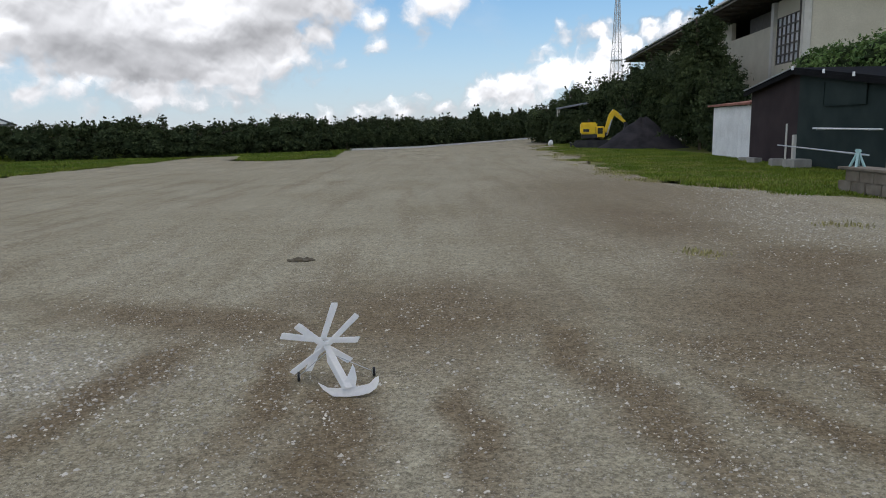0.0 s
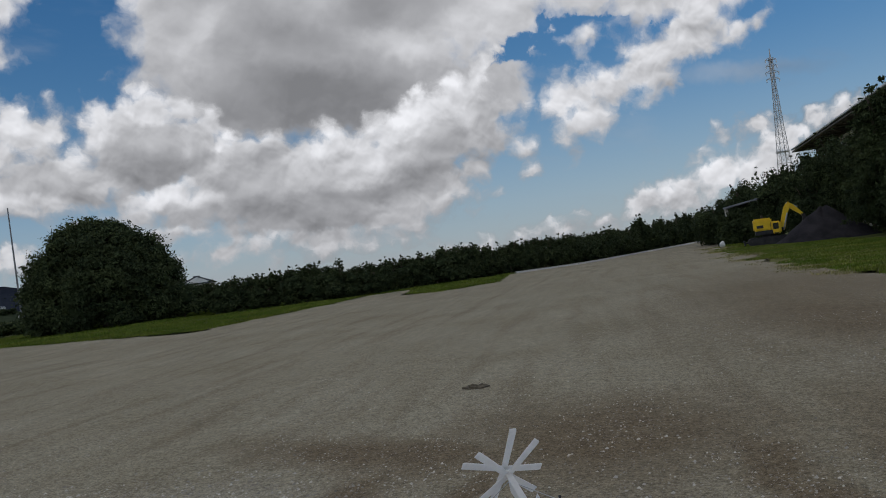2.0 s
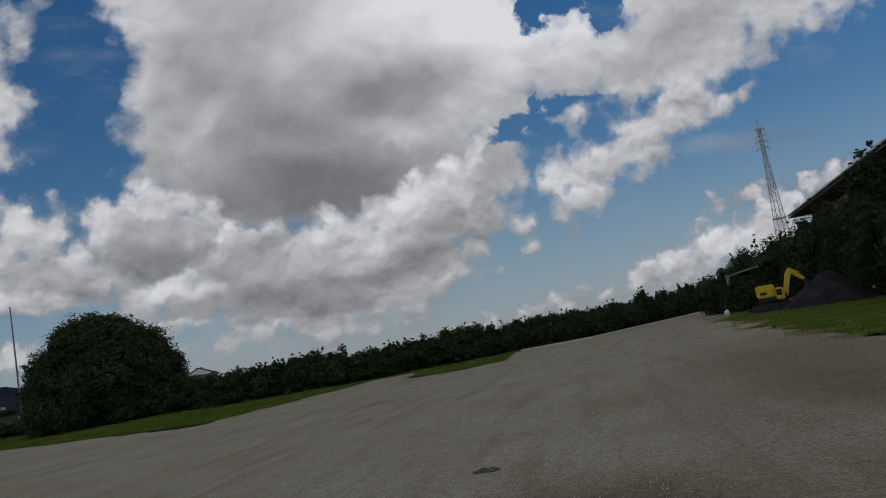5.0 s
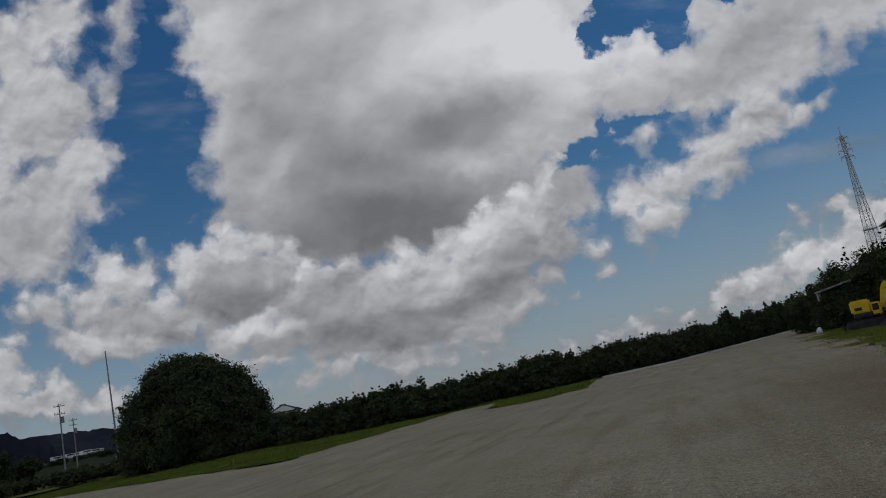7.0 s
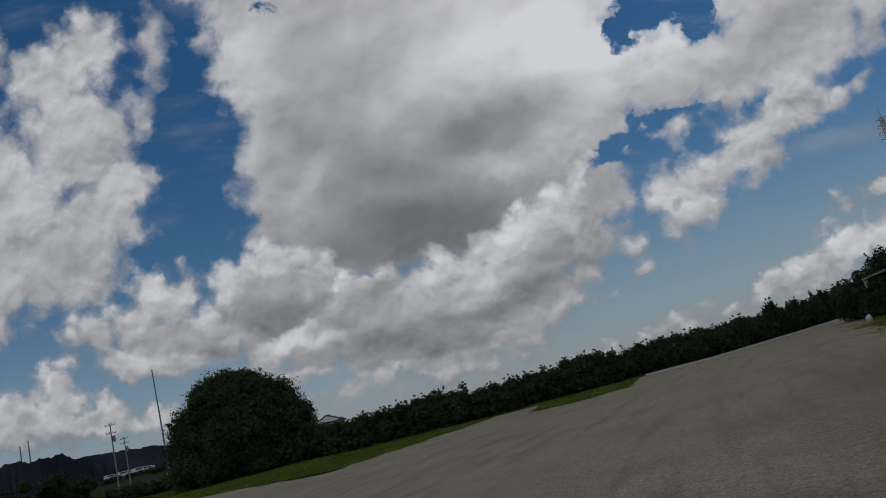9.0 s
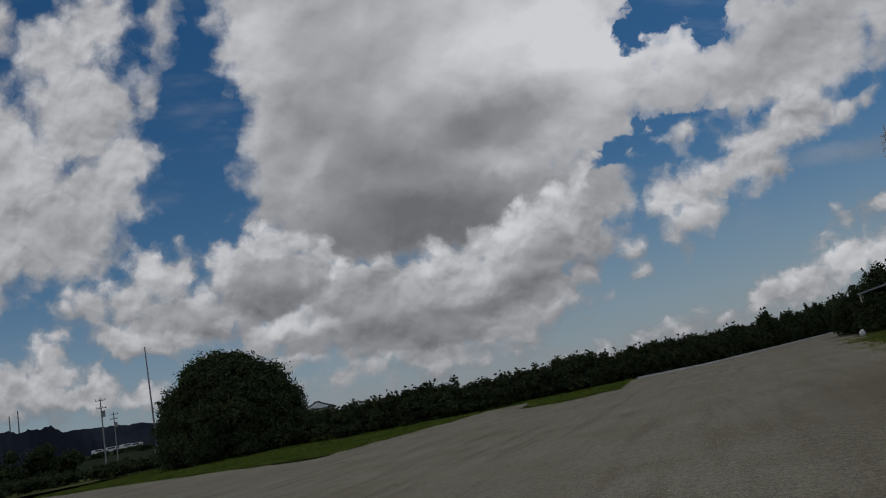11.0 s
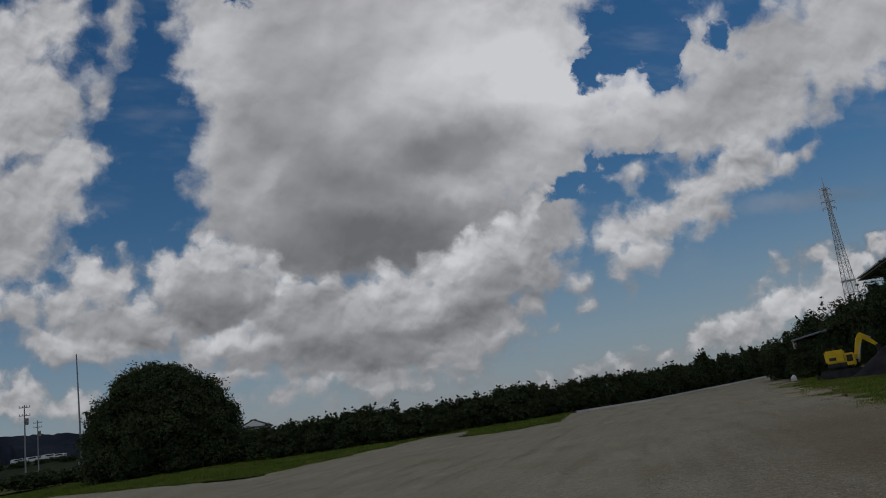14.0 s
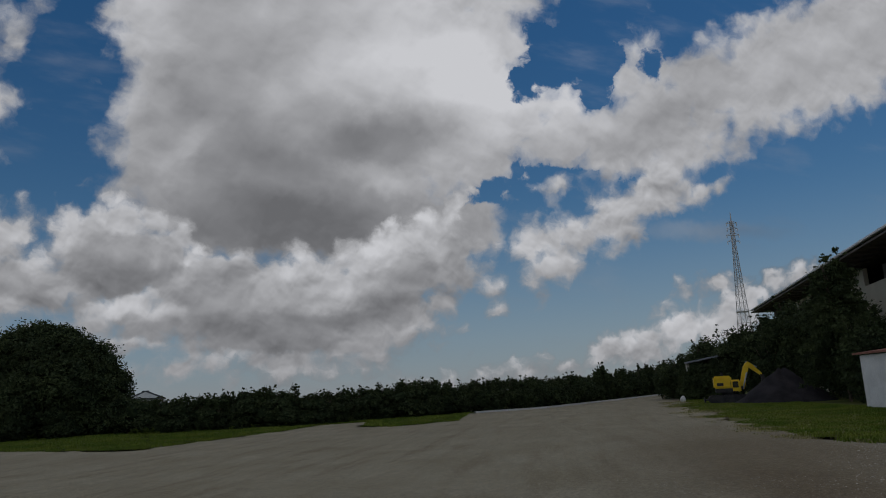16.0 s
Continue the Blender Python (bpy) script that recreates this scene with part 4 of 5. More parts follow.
def laundry_stand():
    """A drying pole between an A-frame and posts on blocks, with a second pole hung on the wall."""
    st = thing("drying_pole_stand", "white drying pole on a pale teal A-frame and posts", "pole stand", at=(0, 0, 0))
    part("rail", rodded((12.75, 28.2, 0.80), (9.9, 17.2, 0.88), 0.022), M_STEEL, st, "thin pale steel rail")
    frame_y, frame_x = 17.55, 9.85
    for dx, dy in ((-0.13, 0.07), (0.13, -0.07), (-0.12, -0.10), (0.13, 0.10)):
        part("frame_leg", rodded((frame_x + dx, frame_y + dy * 1.6, 0.56), (frame_x, frame_y, 0.96), 0.03), M_TEAL, st, "pale teal A-frame leg")
    part("frame_head", boxed((0.10, 0.16, 0.08), (frame_x, frame_y, 0.97), bevel=0.02), M_TEAL, st)
    part("post", rodded((12.5, 27.0, 0.0), (12.5, 27.0, 1.6), 0.035), M_TRIM, st, "thin weathered post")
    part("post", boxed((0.12, 0.12, 0.9), (12.75, 26.9, 0.75), bevel=0.01), M_TRIM, st, "pale square post")
    return st


laundry_stand()
wall_pole = thing("wall_pole", "white pole held on brackets along the dark wall", "pole", at=(13.2, 0, 0))
part("pole", rodded((0, 26.5, 1.42), (0, 22.3, 1.40), 0.03), M_WHITE, wall_pole)
for y in (26.2, 23.0):
    part("bracket", boxed((0.34, 0.04, 0.04), (0.14, y, 1.38)), M_STEEL, wall_pole)


def stone_block(size, at, rz=0.0, label="rough grey concrete block on the grass"):
    base = tagged(part("concrete_block", boxed(size, (0, 0, size[2] / 2), bevel=0.03), M_CONCRETE), label, "block", "concrete blocks")
    base.matrix_world = pose(*at, 0, 0, rz)
    return base


stone_block((0.7, 0.75, 0.34), (12.75, 26.6, 0), 8)
stone_block((0.5, 0.7, 0.30), (12.6, 27.8, 0), -12)
stone_block((0.4, 0.5, 0.22), (12.9, 30.6, 0), 20)
stone_block((0.5, 0.5, 0.18), (13.1, 32.0, 0), -8)

planter = thing("block_wall", "stepped low wall of weathered grey concrete blocks", "wall", at=(9.6, 17.9, 0))
for course, (length, z, back_x) in enumerate(((6, 0.0, 0.0), (6, 0.27, 0.0), (5, 0.54, 0.75), (5, 0.81, 0.75))):
    for k in range(length):
        off = 0.3 if course % 2 else 0.0
        b = part("block", boxed((0.5, 0.58, 0.265), (back_x + 0.25 + rnd.uniform(-0.01, 0.01), -0.3 - 0.6 * k - off - (0.6 if back_x else 0), z + 0.135), (0, 0, rnd.uniform(-1.5, 1.5)), 0.018), M_OLD_BLOCK, planter)
part("coping", boxed((0.62, 3.9, 0.06), (0.25, -2.0, 0.57), bevel=0.012), M_OLD_BLOCK, planter, "grey concrete coping slab")
for x, y, rz in ((10.7, 16.6, 10), (10.65, 15.9, -14)):
    stone_block((0.35, 0.42, 0.2), (x, y, 1.075), rz, "loose concrete block lying on the block wall")


# ---------------------------------------------------------------- spoil heap and excavator
def heap():
    bm = bmesh.new()
    rings, sides = 16, 48
    grid = []
    for i in range(rings + 1):
        row = []
        for k in range(sides):
            a = k * 2 * math.pi / sides
            q = i / rings
            rx, ry = 3.15 * q, 2.6 * q
            z = 2.05 * (1 - q ** 1.25) ** 1.12 * (1 - 0.08 * math.sin(3 * a)) if i else 2.05
            z = z - 0.15 * max(0.0, 0.25 - q)
            w = noise.noise_vector(Vector((rx * math.cos(a) * 1.6, ry * math.sin(a) * 1.6, 2))) * 0.14 + noise.noise_vector(Vector((rx * math.cos(a) * 5, ry * math.sin(a) * 5, 9))) * 0.05
            row.append(bm.verts.new((rx * math.cos(a) + w.x, ry * math.sin(a) + w.y, max(0.0, z + w.z * min(1, 2 * (1 - q))))))
        grid.append(row)
    for i in range(rings):
        for k in range(sides):
            bm.faces.new((grid[i][k], grid[i + 1][k], grid[i + 1][(k + 1) % sides], grid[i][(k + 1) % sides]))
    bmesh.ops.remove_doubles(bm, verts=bm.verts, dist=0.001)
    bmesh.ops.recalc_face_normals(bm, faces=bm.faces)
    ob = tagged(part("stone_mound", bm, M_PILE, smooth=True), "large heap of dark crushed stone on the grass", "heap")
    ob.matrix_world = pose(13.9, 51.6, 0)


heap()


def excavator():
    ex = thing("excavator", "small yellow tracked excavator with its arm raised over the heap", "excavator", at=(11.05, 54.2, 0), rz=-8)
    for y in (-0.62, 0.62):
        outline = [(-1.12 + 0.27 * math.cos(a), 0.27 + 0.26 * math.sin(a)) for a in [radians(90 + 22.5 * k) for k in range(9)]]
        outline += [(1.02 + 0.27 * math.cos(a), 0.27 + 0.26 * math.sin(a)) for a in [radians(-90 + 22.5 * k) for k in range(9)]]
        track = part("track", prism(outline, 0.34, "y", y - 0.17), M_MACHINE, ex, "black rubber track")
        for k in range(14):
            part("track_shoe", boxed((0.09, 0.36, 0.035), (-1.1 + 0.163 * k, y, 0.535)), M_RUBBER, track)
        for x in (-1.0, -0.5, 0.0, 0.5, 0.95):
            part("roller", rodded((x, y - 0.19, 0.25), (x, y + 0.19, 0.25), 0.13 if abs(x) < 0.9 else 0.2, sides=14), M_MACHINE, track)
    part("undercarriage", boxed((1.2, 0.9, 0.28), (0, 0, 0.42), bevel=0.03), M_MACHINE, ex)
    part("turntable", rodded((0, 0, 0.54), (0, 0, 0.70), 0.45, sides=20), M_MACHINE, ex)
    part("lower_body", boxed((1.5, 1.3, 0.32), (-0.10, 0, 0.86), bevel=0.05), M_MACHINE, ex, "black lower body")
    hood = part("engine_hood", boxed((1.15, 1.4, 0.84), (-0.36, 0, 1.40), bevel=0.09), M_YELLOW, ex, "yellow engine cover")
    part("vent", boxed((0.42, 0.02, 0.2), (-0.55, -0.705, 1.26), bevel=0.005), M_MACHINE, hood)
    part("seam", boxed((0.02, 0.02, 0.46), (0.12, -0.70, 1.28)), M_MACHINE, hood)
    cab = part("side_cover", boxed((0.62, 1.36, 0.84), (0.46, 0, 1.12), bevel=0.08), M_YELLOW, ex, "yellow side cover")
    part("side_window", boxed((0.36, 0.03, 0.42), (0.44, -0.68, 1.22), bevel=0.02), M_GLASS, cab, "dark side opening")
    seat = part("operator_seat", boxed((0.45, 0.5, 0.14), (-0.1, 0.1, 1.72), bevel=0.04), M_MACHINE, ex, "black seat")
    part("seat_back", boxed((0.12, 0.46, 0.36), (-0.32, 0.1, 1.90), (0, -8, 0), 0.04), M_MACHINE, seat)
    bm = prism([(0.66, 0.92), (0.76, 1.22), (0.94, 1.9), (1.08, 2.38), (1.26, 2.64), (1.48, 2.56), (1.44, 2.30), (1.26, 1.84), (1.10, 1.16), (1.02, 0.90)], 0.30, "y", -0.15)
    boom = part("boom", bm, M_YELLOW, ex, "yellow cranked boom")
    part("boom_cylinder", rodded((0.92, -0.16, 0.86), (1.28, -0.16, 2.0), 0.05), M_STEEL, boom)
    part("boom_pivot", rodded((0.86, -0.2, 0.98), (0.86, 0.2, 0.98), 0.11, sides=14), M_MACHINE, boom)
    arm_part = part("dipper_arm", prism([(1.24, 2.58), (1.40, 2.74), (1.70, 2.52), (2.26, 1.88), (2.15, 1.74), (1.48, 2.28)], 0.16, "y", -0.08), M_YELLOW, ex, "yellow dipper arm")
    part("arm_cylinder", rodded((1.30, 0, 2.70), (1.95, 0, 2.32), 0.045), M_STEEL, arm_part)
    part("bucket", prism([(2.10, 1.84), (2.34, 1.80), (2.42, 1.55), (2.30, 1.34), (2.12, 1.30), (2.20, 1.52)], 0.5, "y", -0.25), M_MACHINE, ex, "dark digging bucket")
    blade = part("dozer_blade", boxed((0.07, 1.5, 0.32), (-1.62, 0, 0.24), (0, -8, 0), 0.01), M_MACHINE, ex)
    for y in (-0.4, 0.4):
        part("blade_arm", rodded((-0.7, y, 0.34), (-1.6, y, 0.24), 0.05), M_MACHINE, blade)
    return ex


excavator()

# low open roof past the excavator
far_shed = thing("open_shelter", "low open shelter with a pale sheet roof", "shelter", at=(11.7, 66.6, 0), rz=-14)
part("roof", boxed((2.8, 2.4, 0.14), (0, 0, 3.3), (0, -9, 0), 0.02), M_ROOF, far_shed)
for x in (-1.25, 1.25):
    for y in (-0.9, 0.9):
        part("post", boxed((0.12, 0.12, 3.26 + x * 0.12), (x, y, 1.63 + x * 0.06)), M_TRIM, far_shed)


def sack():
    bm = bmesh.new()
    made = bmesh.ops.create_icosphere(bm, subdivisions=3, radius=1.0)["verts"]
    for v in made:
        k = 1 + 0.30 * noise.noise(v.co * 1.6) + 0.12 * noise.noise(v.co * 5.0)
        v.co = Vector((v.co.x * 0.36 * k * (1 - 0.35 * max(0, v.co.z)), v.co.y * 0.30 * k, max(0.0, 0.42 + v.co.z * 0.48 * k)))
    ob = tagged(part("sack", bm, M_WHITE, smooth=True), "filled white sack standing at the lot corner", "sack")
    ob.matrix_world = pose(8.9, 60.5, 0.0)
    ob.scale = (0.62, 0.6, 0.55)


sack()

# ---------------------------------------------------------------- the large cream building
def hall():
    b = thing("hall_building", "large cream-walled hall with deep eaves and a grey roof", "building", at=(19.15, 42.8, 0), rz=-5.2)
    length, width, wall_h, eave = 50.0, 16.0, 8.9, 9.7
    wall_end = 38.0
    # the long wall, with its window opening cut through
    wy0, wy1, wz0, wz1 = 0.9, 4.4, 5.1, 7.9
    face_x = 1.3
    for ya, yb, za, zb in ((0, wy0, 0, wall_h), (wy1, wall_end, 0, 7.6), (wy0, wy1, 0, wz0), (wy0, wy1, wz1, wall_h), (14.0, wall_end, 7.6, wall_h)):
        part("long_wall", boxed((0.3, yb - ya, zb - za), (face_x + 0.15, (ya + yb) / 2, (za + zb) / 2)), M_PLASTER, b)
    # a dark board set back in the opening stands for its shaded depth
    part("clerestory_shade_board", boxed((0.1, 7.0, 1.3), (face_x + 0.9, 9.0, 8.25)), M_MULLION, b, "dark board standing for the shade in the open clerestory")
    part("end_wall", boxed((width, 0.3, wall_h), (face_x + 0.3 + width / 2, 0.0, wall_h / 2)), M_PLASTER, b, "plain cream end wall")
    part("far_wall", boxed((width, 0.3, wall_h), (face_x + 0.3 + width / 2, wall_end, wall_h / 2)), M_PLASTER, b)
    part("rear_wall", boxed((0.3, wall_end, wall_h), (face_x + width + 0.3, wall_end / 2, wall_h / 2)), M_PLASTER, b)
    part("corner_column", boxed((0.42, 0.42, wall_h), (face_x + 0.05, -0.02, wall_h / 2), bevel=0.02), M_TRIM, b, "pale corner column")
    part("wall_column", boxed((0.4, 0.5, wall_h), (face_x + 0.02, wy1 + 0.45, wall_h / 2), bevel=0.02), M_TRIM, b, "pale wall column")
    part("drainpipe", rodded((face_x - 0.12, 0.42, 0.2), (face_x - 0.12, 0.42, wall_h - 0.3), 0.06), M_MULLION, b, "dark drainpipe")
    window = part("window", boxed((0.08, wy1 - wy0, 0.10), (face_x + 0.05, (wy0 + wy1) / 2, wz0 + 0.05)), M_MULLION, b, "gridded window of panes coloured pale like reflected sky, in dark bars")
    cols, rows = 5, 5
    cw, ch = (wy1 - wy0) / cols, (wz1 - wz0) / rows
    for i in range(cols):
        for k in range(rows):
            part("pane", boxed((0.02, cw - 0.06, ch - 0.06), (face_x + 0.10, wy0 + cw * (i + 0.5), wz0 + ch * (k + 0.5))), M_WINDOW, window)
    for i in range(cols + 1):
        part("window_bar", boxed((0.12, 0.09, wz1 - wz0), (face_x + 0.06, wy0 + cw * i, (wz0 + wz1) / 2)), M_MULLION, window)
    for k in range(rows + 1):
        part("window_bar", boxed((0.10, wy1 - wy0, 0.09), (face_x + 0.06, (wy0 + wy1) / 2, wz0 + ch * k)), M_MULLION, window)
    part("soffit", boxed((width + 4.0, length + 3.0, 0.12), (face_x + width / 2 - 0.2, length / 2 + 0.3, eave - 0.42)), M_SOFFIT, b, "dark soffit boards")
    mid = face_x + width / 2
    for sgn in (-1, 1):
        pts = [(mid, eave + 2.5), (mid + sgn * (width / 2 + 2.1), eave - 0.22), (mid + sgn * (width / 2 + 2.1), eave - 0.02), (mid, eave + 2.7)]
        slope = part("roof_slope", prism(pts, length + 3.4, "y", -1.4), M_ROOF, b, "grey sheet roof slope")
        for k in range(14):
            y = -1.2 + 3.75 * k
            part("roof_rib", prism([(mid, eave + 2.7), (mid + sgn * (width / 2 + 2.1), eave - 0.02), (mid + sgn * (width / 2 + 2.1), eave + 0.06), (mid, eave + 2.78)], 0.08, "y", y), M_ROOF, slope)
    part("gutter", boxed((0.16, length + 3.4, 0.16), (mid - width / 2 - 2.18, length / 2 + 0.3, eave - 0.12), bevel=0.03), M_WHITE, b, "pale eaves gutter")
    for y in (-1.2, length + 1.8):
        part("gable", prism([(mid - width / 2 - 1.6, eave - 0.3), (mid + width / 2 + 1.6, eave - 0.3), (mid, eave + 2.3)], 0.14, "y", y), M_PLASTER, b)
    for k in range(3):
        for x in (face_x + 0.2, face_x + width):
            part("porch_post", boxed((0.35, 0.35, eave - 0.5), (x, wall_end + 3.6 * (k + 1), (eave - 0.5) / 2), bevel=0.02), M_SOFFIT, b)
    part("porch_beam", boxed((0.3, length - wall_end, 0.7), (face_x + 0.2, (length + wall_end) / 2, eave - 0.85)), M_SOFFIT, b)
    part("barge_board", prism([(mid - width / 2 - 2.2, eave - 0.3), (mid, eave + 2.4), (mid, eave + 2.85), (mid - width / 2 - 2.2, eave + 0.12)], 0.16, "y", -1.58), M_TRIM, b, "broad pale barge board")
    for k in range(22):
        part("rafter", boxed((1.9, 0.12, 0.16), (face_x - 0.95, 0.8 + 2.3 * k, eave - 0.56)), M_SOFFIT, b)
    return b


hall()


# ---------------------------------------------------------------- pylon, poles, far things
def pylon():
    p = thing("lattice_pylon", "tall grey steel lattice power pylon", "pylon", at=(54.4, 233.7, 0), rz=12)
    height = 51.0

    def half(z):
        return 0.40 + 1.85 * max(0.0, 1 - z / 42.0) ** 1.15

    for sx2 in (-1, 1):
        for sy2 in (-1, 1):
            bm = bmesh.new()
            zs = [0, 10, 20, 30, 42, height - 2]
            for a, c in zip(zs, zs[1:]):
                rod(bm, (sx2 * half(a), sy2 * half(a), a), (sx2 * half(c), sy2 * half(c), c), 0.11, 0.09, 4)
            part("leg", bm, M_PYLON, p)
    z, step = 2.0, 4.4
    while z < height - 3:
        top = min(z + step, height - 2)
        h0, h1 = half(z), half(top)
        for k in range(4):
            ca, sa = round(math.cos(k * math.pi / 2)), round(math.sin(k * math.pi / 2))

            def corner(s, h, zz):
                u, v = s * h, -h
                return (u * ca - v * sa, u * sa + v * ca, zz)
            part("brace", rodded(corner(-1, h0, z), corner(1, h1, top), 0.042, None, 4), M_PYLON, p)
            part("brace", rodded(corner(1, h0, z), corner(-1, h1, top), 0.042, None, 4), M_PYLON, p)
            part("strut", rodded(corner(-1, h0, z), corner(1, h0, z), 0.05, None, 4), M_PYLON, p)
        z, step = top, max(2.0, step * 0.92)
    for zc in (42.4, 44.4, 46.4, 48.2):
        for s in (-1, 1):
            bm = bmesh.new()
            w = 1.9 if zc < 46 else 1.6
            rod(bm, (s * half(zc), 0, zc), (s * w, 0, zc + 0.3), 0.11, 0.08, 4)
            rod(bm, (s * half(zc), 0, zc + 0.8), (s * w, 0, zc + 0.3), 0.09, 0.07, 4)
            arm_ob = part("crossarm", bm, M_PYLON, p)
            part("insulator", rodded((s * w, 0, zc + 0.3), (s * w, 0, zc - 0.7), 0.13), M_WHITE, arm_ob, "white insulator string")
    part("platform", boxed((half(21) * 2 + 0.5, half(21) * 2 + 0.5, 0.25), (0, 0, 21.0)), M_PYLON, p)
    part("peak", rodded((0, 0, height - 3.5), (0, 0, height + 0.8), 0.3, 0.1, 4), M_PYLON, p)
    return p


pylon()
lone = tagged(part("flag_pole", rodded((0, 0, -0.1), (0, 0, 11.2), 0.10, 0.05, 10), M_GREYPOLE), "tall thin grey bare pole beside the tree", "pole")
lone.matrix_world = pose(-50.6, 55.6, 0, 0, -1, 0)


def utility_pole(at, height, arms):
    u = thing("utility_pole", "grey concrete utility pole with crossarms", "utility pole", "utility poles", at, 40)
    part("shaft", rodded((0, 0, -0.1), (0, 0, height), 0.15, 0.10, 10), M_GREYPOLE, u)
    for z in arms:
        arm_ob = part("crossarm", boxed((1.8, 0.12, 0.12), (0, 0.16, height - z)), M_GREYPOLE, u)
        for x in (-0.8, -0.3, 0.3, 0.8):
            part("insulator", rodded((x, 0.16, height - z + 0.06), (x, 0.16, height - z + 0.32), 0.07), M_WHITE, arm_ob)
    part("transformer", rodded((0.35, 0, height - 3.4), (0.35, 0, height - 2.3), 0.28), M_GREYPOLE, u)
    return u


utility_pole((-107.5, 105.2, 0), 12.5, (0.4, 1.8))
utility_pole((-134.0, 134.6, 0), 11.7, (0.5, 1.5))


def far_house(at, w, d, h, rise, rz, label):
    b = thing("house", label, "house", "far houses", at, rz)
    part("wall", boxed((w, d, h), (0, 0, h / 2)), M_FAR_WALL, b)
    roof = part("roof", prism([(-w / 2 - 0.7, h - 0.1), (w / 2 + 0.7, h - 0.1), (w / 2 + 0.6, h + 0.15), (w * 0.08, h + rise), (-w * 0.08, h + rise), (-w / 2 - 0.6, h + 0.15)], d + 1.2, "y", -d / 2 - 0.6), M_TILE, b, "grey tiled roof")
    part("ridge", boxed((w * 0.2, d + 1.3, 0.3), (0, 0, h + rise + 0.1), bevel=0.05), M_TILE, roof)
    part("gable_board", prism([(-w * 0.4, h + 0.3), (w * 0.4, h + 0.3), (0, h + rise - 0.1)], 0.1, "y", -d / 2 - 0.68), M_WHITE, b, "white gable board")
    for k in range(3):
        part("window", boxed((w * 0.18, 0.08, h * 0.3), (-w * 0.32 + w * 0.32 * k, -d / 2 - 0.05, h * 0.62)), M_GLASS, b)
    return b


far_house((-128, 214, 0), 10.5, 9, 4.2, 2.3, 31, "grey-tiled house with a white gable beyond the hedge")
far_house((-136, 207, 0), 8.0, 8, 3.6, 1.9, 20, "low grey-tiled house beyond the hedge")
for x, y, w, h, rz in ((-290, 278, 6, 2.8, 40), (-279, 288, 5, 2.6, 50), (-304, 285, 7, 3.2, 30), (-314, 302, 7, 3.6, 44), (-267, 299, 6, 3.0, 52), (-350, 280, 7, 3.0, 38), (-262, 276, 4, 2.4, 47), (-327, 274, 5, 2.8, 35), (-296, 296, 5, 3.4, 48), (-270, 284, 4, 2.2, 41), (-284, 272, 5, 2.4, 55)):
    far_house((x, y, 0), w, w * 0.8, h, 1.2, rz, "small pale-walled house in the distance")

van = thing("white_van", "small white van parked beyond the grass", "van", "parked vans", at=(-57.6, 63.9, 0), rz=-48)
part("body", boxed((3.3, 1.45, 1.35), (0, 0, 1.05), bevel=0.14), M_WHITE, van)
part("windscreen", boxed((0.06, 1.2, 0.5), (1.63, 0, 1.35), (0, -12, 0)), M_GLASS, van, "dark windscreen")
part("side_glass", boxed((2.2, 0.04, 0.42), (0.2, -0.73, 1.38), bevel=0.01), M_GLASS, van, "dark side glass")
for x in (-1.0, 1.05):
    for y in (-0.68, 0.68):
        wheel = part("wheel", rodded((x, y - 0.09, 0.29), (x, y + 0.09, 0.29), 0.29, sides=16), M_RUBBER, van)
        part("rim", rodded((x, y - 0.10, 0.29), (x, y + 0.10, 0.29), 0.16, sides=12), M_STEEL, wheel)

# a low flat rise with a row of parked vans far beyond the meadow
rise_verts, rise_faces = [], []
for k in range(41):
    a = radians(-54 + 14 * k / 40)
    edge = min(1.0, 4 * min(k, 40 - k) / 40)
    for d, z in ((215, 0.0), (236, 2.4), (246, 3.3), (300, 3.4), (330, 0.0)):
        wave = 1 + 0.10 * noise.noise(Vector((k * 0.5, d * 0.02, 1.0)))
        rise_verts.append((d * math.sin(a), d * math.cos(a), z * edge * wave - (0.05 if z == 0 else 0.0)))
for k in range(40):
    for q in range(4):
        j = k * 5 + q
        rise_faces.append((j, j + 5, j + 6, j + 1))
tagged(raw("ground_rise", rise_verts, rise_faces, M_FIELD, smooth=True), "low dark green rise beyond the meadow", "ground", kind="structure")
r = random.Random(81)
for a in (-46.1, -45.3, -45.0, -44.3, -43.7, -43.35):
    d = r.uniform(249, 285)
    x, y = d * math.sin(radians(a)), d * math.cos(radians(a))
    far_van = copy_thing(van, pose(x, y, 3.2, 0, 0, r.choice((44, 134, -46, 60))))
    tagged(far_van, "small white van parked in a row on a far rise")
for i in range(14):
    b = copy_thing(hedge_kinds[i % 6], pose(*[r.uniform(232, 243) * f for f in (math.sin(radians(-52 + 0.72 * i)), math.cos(radians(-52 + 0.72 * i)))], 2.0, 0, 0, r.uniform(0, 180)))
    b.scale = (r.uniform(1.0, 1.8), 1.0, r.uniform(0.4, 0.75))
    tagged(b, "low dark green scrub bush on a far rise", "bush", "scrub on the far rise")
low_wall = tagged(part("low_wall", boxed((6.4, 0.25, 0.62), (0, 0, 0.29), bevel=0.02), M_WHITE), "low whitish concrete wall beyond the tree", "wall")
low_wall.matrix_world = pose(-49.6, 57.0, 0, 0, 0, 41)


